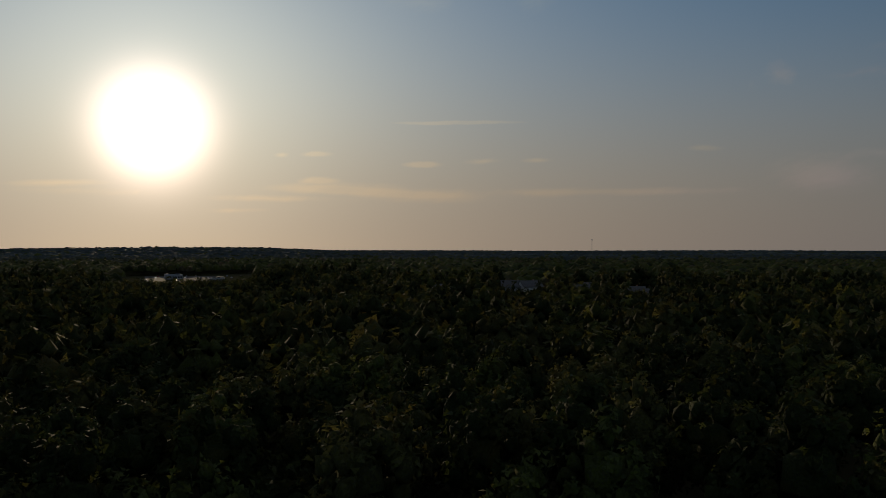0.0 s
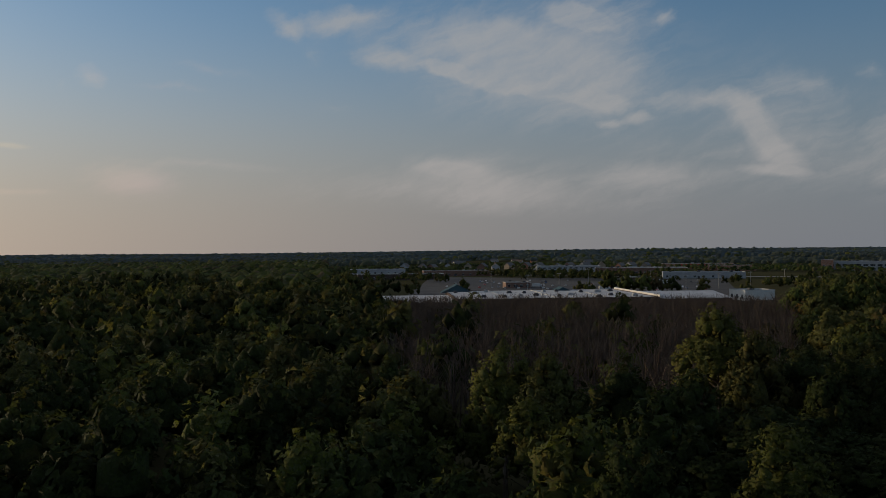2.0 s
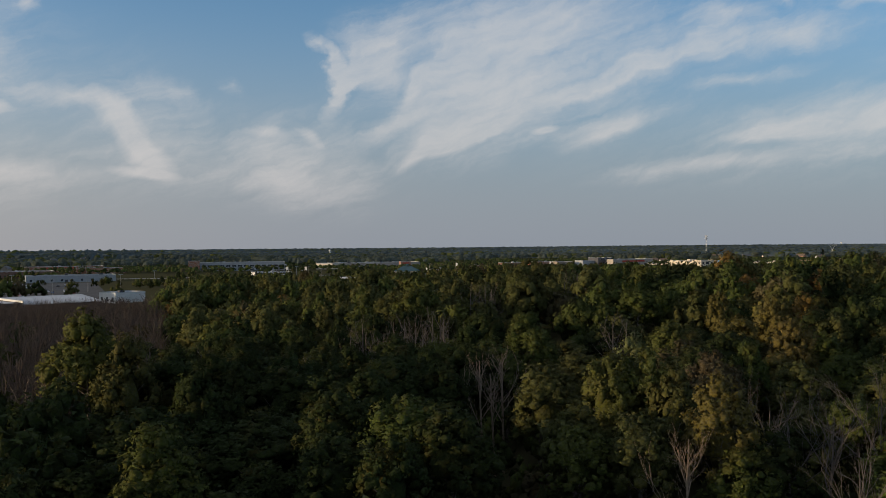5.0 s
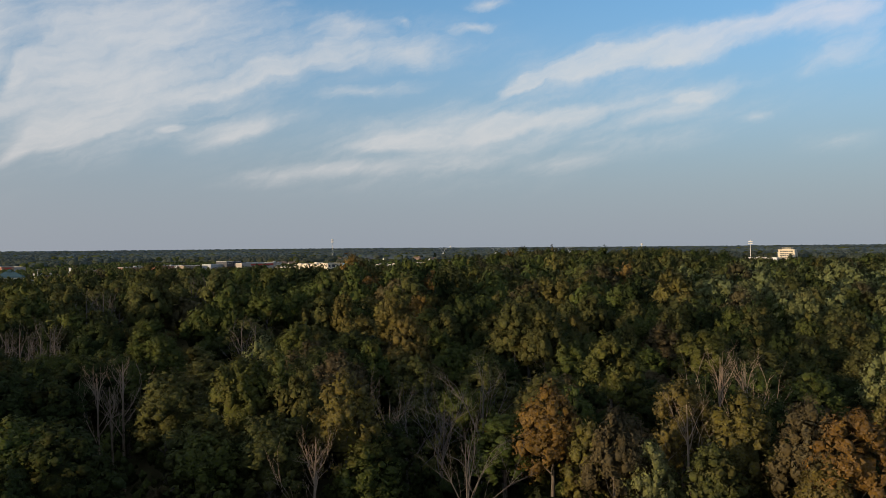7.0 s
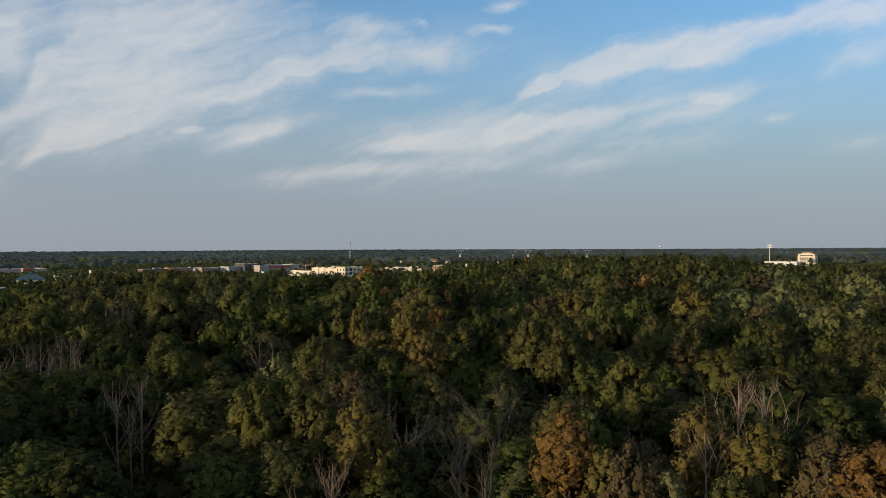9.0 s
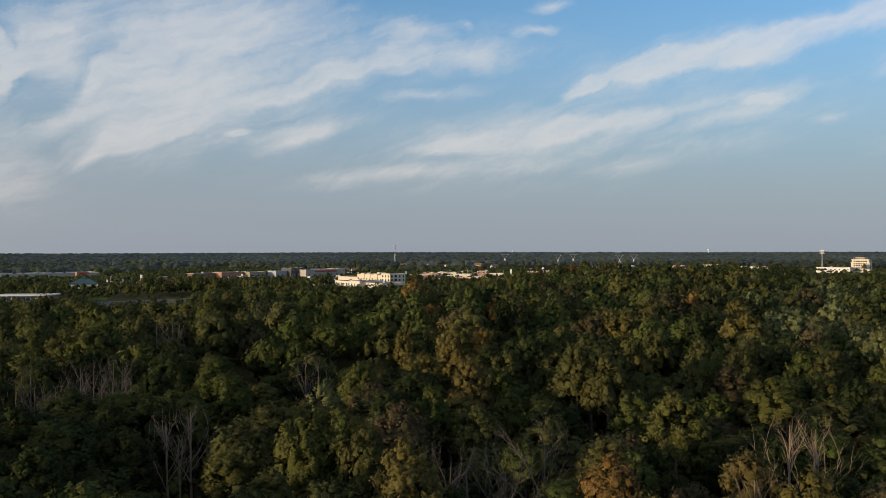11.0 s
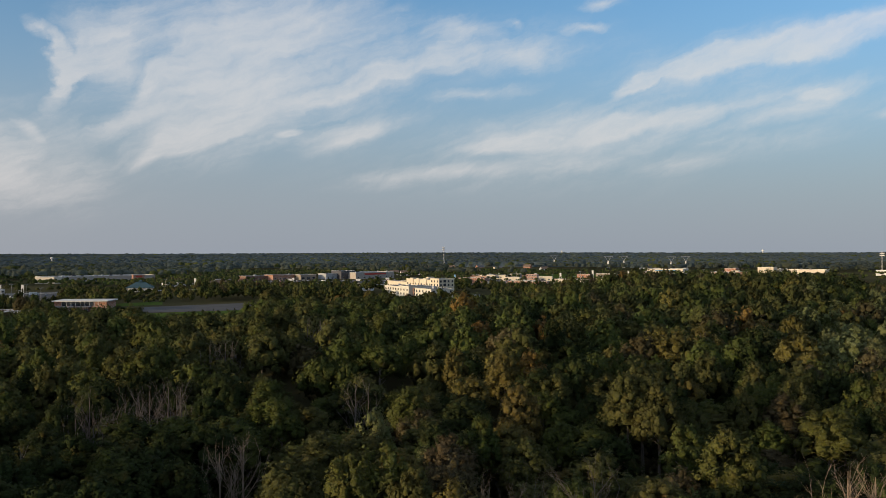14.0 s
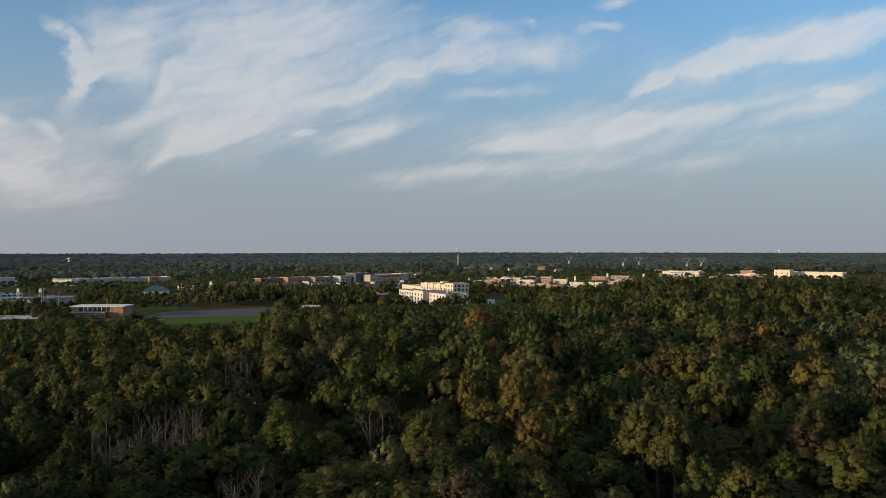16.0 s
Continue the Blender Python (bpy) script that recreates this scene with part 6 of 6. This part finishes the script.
for az0, az1, d0, d1, n in ((-9, 8, 600, 860, 80), (36, 46, 1080, 1210, 64), (16, 23.5, 760, 960, 34), (51, 61.5, 1020, 1200, 64), (-72.5, -66, 700, 1010, 36), (20, 23.5, 745, 800, 8)):
    for _ in range(n):
        az = gc.uniform(az0, az1)
        row = round(gc.uniform(d0, d1) / 17.0) * 17.0
        k = int(gc.choice(5, p=[0.34, 0.26, 0.2, 0.1, 0.1]))
        x, y, z = place(az, row)
        m = pose(x, y, z + 0.12, 0, 0, -az + 4 + (180 if gc.random() < 0.5 else 0))
        if k in used:
            copy_thing(car_models[k], m)
        else:
            used.add(k)
            car_models[k].matrix_basis = m


def make_truck():
    root = tagged(new("delivery_truck"), "white box-bodied delivery truck parked on the asphalt", "truck", "parked trucks")
    part("cargo_box", Solid().box(-1.2, 1.2, -2.6, 3.6, 0.9, 3.4).mesh("cargo_box", WHITE), root)
    part("cab", Solid().box(-1.1, 1.1, -4.4, -2.65, 0.6, 2.4).mesh("cab", CAR_PAINTS[1]), root)
    part("windscreen", Solid().box(-1.0, 1.0, -4.46, -4.404, 1.5, 2.25).mesh("windscreen", GLASS), root)
    for sx in (-1.0, 1.0):
        for y in (-3.5, 2.2):
            part("wheel", Solid().tube([(sx - 0.15, y, 0.45), (sx + 0.15, y, 0.45)], (0.45, 0.45), 8).mesh("wheel", TYRE), root)
    return root


truck = make_truck()
TRUCKS = [(36.4, 1130), (38.0, 1180), (40.2, 1120), (42.5, 1150), (44.4, 1190), (51.2, 1040), (52.9, 1100), (54.9, 1060), (56.9, 1150), (59.2, 1120), (31.2, 1040), (31.9, 1046), (-3.0, 700), (1.4, 650), (5.4, 760), (21.2, 840), (22.6, 905), (33.4, 940)]
for k, (az, d) in enumerate(TRUCKS):
    m = pose(*place(az, d), 0, 0, gc.uniform(40, 140) - az)
    m = Matrix.Translation((0, 0, 0.12)) @ m
    if k == 0:
        truck.matrix_basis = m
    else:
        copy_thing(truck, m)


def sign_pylon(az, d, h, board):
    root = stand("sign_pylon", "tall white roadside sign pillar with a plain panel", "sign", az, d, -20, "roadside signs")
    for x in (-0.9, 0.9):
        part("post", Solid().tube([(x, 0, -0.4), (x, 0, h)], (0.3, 0.24), 8).mesh("post", WHITE), root)
    part("panel", Solid().box(-1.1, 1.1, -0.35, 0.35, h * 0.72, h).mesh("panel", board), root)


for az, d, h, board in ((38.2, 900, 14, WHITE), (32.0, 980, 12, WHITE), (52.2, 1010, 12, CREAM), (55.9, 1040, 14, WHITE), (58.0, 1130, 15, WHITE), (60.3, 1190, 13, WHITE), (48.9, 1080, 11, BLUE), (20.8, 880, 12, WHITE), (22.0, 870, 12, WHITE)):
    sign_pylon(az, d, h, board)

# houses in the shaded wood and on the slopes beyond the town
HOUSE_WALLS = (WHITE, CREAM, GREY, BRICK)
for i, (az, d, turn) in enumerate(((-52.6, 515, 20), (-48.3, 560, -10), (-46.8, 560, 35), (-43.5, 520, 10), (-42.9, 535, -20), (-40.3, 500, 15), (-39.2, 478, -25))):
    house(az, d, 15, 9, 5.8, GREY if i % 2 else WHITE, SHINGLE, turn, "two-storey house with a grey shingle roof among trees", lift=1.2)
gh = np.random.default_rng(88)
for i in range(46):
    az = gh.uniform(-11, 14) if i < 34 else gh.uniform(40, 62)
    d = gh.uniform(1480, 2000) if i < 34 else gh.uniform(1500, 1900)
    house(az, d, gh.uniform(12, 18), gh.uniform(8, 11), gh.choice((3.2, 5.8)), HOUSE_WALLS[int(gh.integers(0, 4))], SHINGLE if gh.random() < 0.6 else SHINGLE_BROWN,
          gh.uniform(-40, 40), "suburban house with a pitched shingle roof on a distant street", lift=0.0)
for i in range(17):
    house(-11.5 + i * 1.0 + gh.uniform(-0.2, 0.2), gh.uniform(1235, 1330), gh.uniform(13, 17), gh.uniform(9, 12), 5.8, (GREY, TAN, UMBER)[i % 3], SHINGLE, 75 + gh.uniform(-25, 25), "two-storey house with a grey gabled roof in a close row")
for az, d in ((33.2, 1000), (33.9, 1010), (34.6, 990), (45.4, 1690), (45.9, 1705), (44.9, 1420), (45.6, 1400), (46.3, 1430), (47.0, 1450)):
    house(az, d, 14, 9, 4.2, BRICK if d < 1100 else WHITE, SHINGLE_BROWN, 15, "orange brick house with a brown roof between trees")


def town_trees():
    """Trees between the buildings and belts round the town."""
    g = np.random.default_rng(91)
    spots = [(o.matrix_basis.translation.x, o.matrix_basis.translation.y) for o in scene.objects if o.parent is None and o.type == "EMPTY" and o.get("category") in ("building", "house", "car", "street lamp")]
    spots = np.array([s for s in spots if math.hypot(*s) > 400])
    x, y, d, az = scatter(g, -95, 95, 380, 1600, 11.8)
    belt = np.sin(x * 0.011 + 1.7) * np.cos(y * 0.013 + 0.4) + 0.6 * np.sin(x * 0.031 + y * 0.023) + g.normal(size=len(x)) * 0.3
    row = (az > 32.5) & (az < 43.5) & (d > 745) & (d < 830)
    town = (az > -17) & (az < 82)
    keep = (np.where(town, np.where((az > 15) & (d < 980), belt > -0.55, np.where(d > 1260, belt > -0.45, belt > 0.12)), belt > -0.6) | row) & (d > forest_edge(az) + 6)
    keep &= ~((az > 24) & (az < 27.2) & (d < 690)) & ~((az > 16) & (az < 22) & (d < 640))
    keep &= ~((az > -15) & (az < 13.5) & (d < 545))
    keep &= ~((az > -73.5) & (az < -65) & (d > 660) & (d < 1040))
    keep &= ~((az > 27) & (az < 37.5) & (d < 735))
    few = g.random(len(x)) < 0.3
    keep &= ~((az > 35) & (az < 47) & (d > 1040) & (d < 1240)) | few
    keep &= ~((az > 50) & (az < 63) & (d > 960) & (d < 1220)) | few
    keep &= ~((az > -14) & (az < 13.5) & (d < 1120)) | (belt > 0.55)
    keep &= ~((az > 57) & (az < 78) & (d > 1000)) | (g.random(len(x)) < 0.3)
    keep &= ~((az > -12.5) & (az < 6) & (d > 1215) & (d < 1345)) | (g.random(len(x)) < 0.4)
    keep &= ~((az > 15) & (az < 24) & (d > 740) & (d < 985))
    keep &= ~((az > 42.5) & (az < 51.5) & (d > 685) & (d < 860))
    x, y, d, az = x[keep], y[keep], d[keep], az[keep]
    near = np.full(len(x), 1e9)
    for s in spots:
        near = np.minimum(near, np.hypot(x - s[0], y - s[1]))
    ok = near > 14
    x, y = x[ok], y[ok]
    kinds = g.choice(["deep", "green", "olive", "lime", "russet"], len(x), p=[0.24, 0.4, 0.26, 0.06, 0.04])
    d, az = np.hypot(x, y), np.degrees(np.arctan2(x, y))
    h = np.where((az > -17) & (az < 82) & (d > 640), g.uniform(5, 9.5, len(x)), g.uniform(10, 16, len(x)))
    h = np.where((az > 15) & (az < 50) & (d > 640) & (d < 980), g.uniform(7, 12.5, len(x)), h)
    h = np.where((az > 22) & (az < 32) & (d > 700) & (d < 1010), np.where((az > 27.8) & (az < 30.2) & (d < 860), g.uniform(3.5, 6, len(x)), np.where(d < 860, g.uniform(6.5, 10, len(x)), g.uniform(3.5, 6, len(x)))), h)
    h = np.where((az > 32.5) & (az < 43.5) & (d < 830), g.uniform(10, 14, len(x)), h)
    h = sight_cap(x, y, rise(x, y), h)
    w = np.maximum(h * 0.85, 5.5)
    rgb = hue_array(kinds)
    rgb = rgb * g.uniform(0.85, 1.2, (len(x), 1))
    sunny = (az > -17) & (az < 82)
    zz = rise(x, y)
    k = (d < 1020) & sunny
    joined_trees("town_trees", "green trees and belts between the buildings of the town", x[k], y[k], zz[k], h[k], w[k], rgb[k], 60, 0.5, g, 0.9, 14, LEAF_MID, False)
    k = (d >= 1020) & sunny
    dome_trees("town_trees", "green trees among the far streets of the town", x[k], y[k], zz[k], h[k], w[k], rgb[k], g, 3, LEAF_FAR, 0.92)
    k = ~sunny
    dome_trees("western_trees", "dark broadleaf woods seen against the low sun", x[k], y[k], zz[k], h[k], w[k] * 1.1, rgb[k], g, 1, LEAF_FAR, 0.92)


town_trees()

# larger trees standing alone near the school
gt = np.random.default_rng(97)
for az, d, kind, h, w in ((22.6, 500, "olive", 18, 13), (22.0, 560, "russet", 17, 11), (23.4, 530, "lime", 15, 10), (27.4, 480, "deep", 15, 12), (20.6, 480, "deep", 15, 11), (43.2, 610, "gold", 15, 9), (43.4, 650, "olive", 12, 10), (44.3, 660, "green", 10, 9), (45.0, 652, "lime", 8.5, 9), (45.8, 655, "russet", 9.5, 9), (46.6, 650, "olive", 9, 9), (47.4, 655, "gold", 11.5, 9), (48.3, 660, "green", 11, 9), (44.7, 672, "olive", 11, 7), (46.9, 676, "lime", 9.5, 7), (36.8, 430, "olive", 22, 13), (26.9, 720, "lime", 12, 9), (24.6, 760, "green", 13, 11), (38.5, 820, "deep", 13, 11)):
    x, y, z = place(az, d)
    plant(kind, x, y, z, h, w, gt)
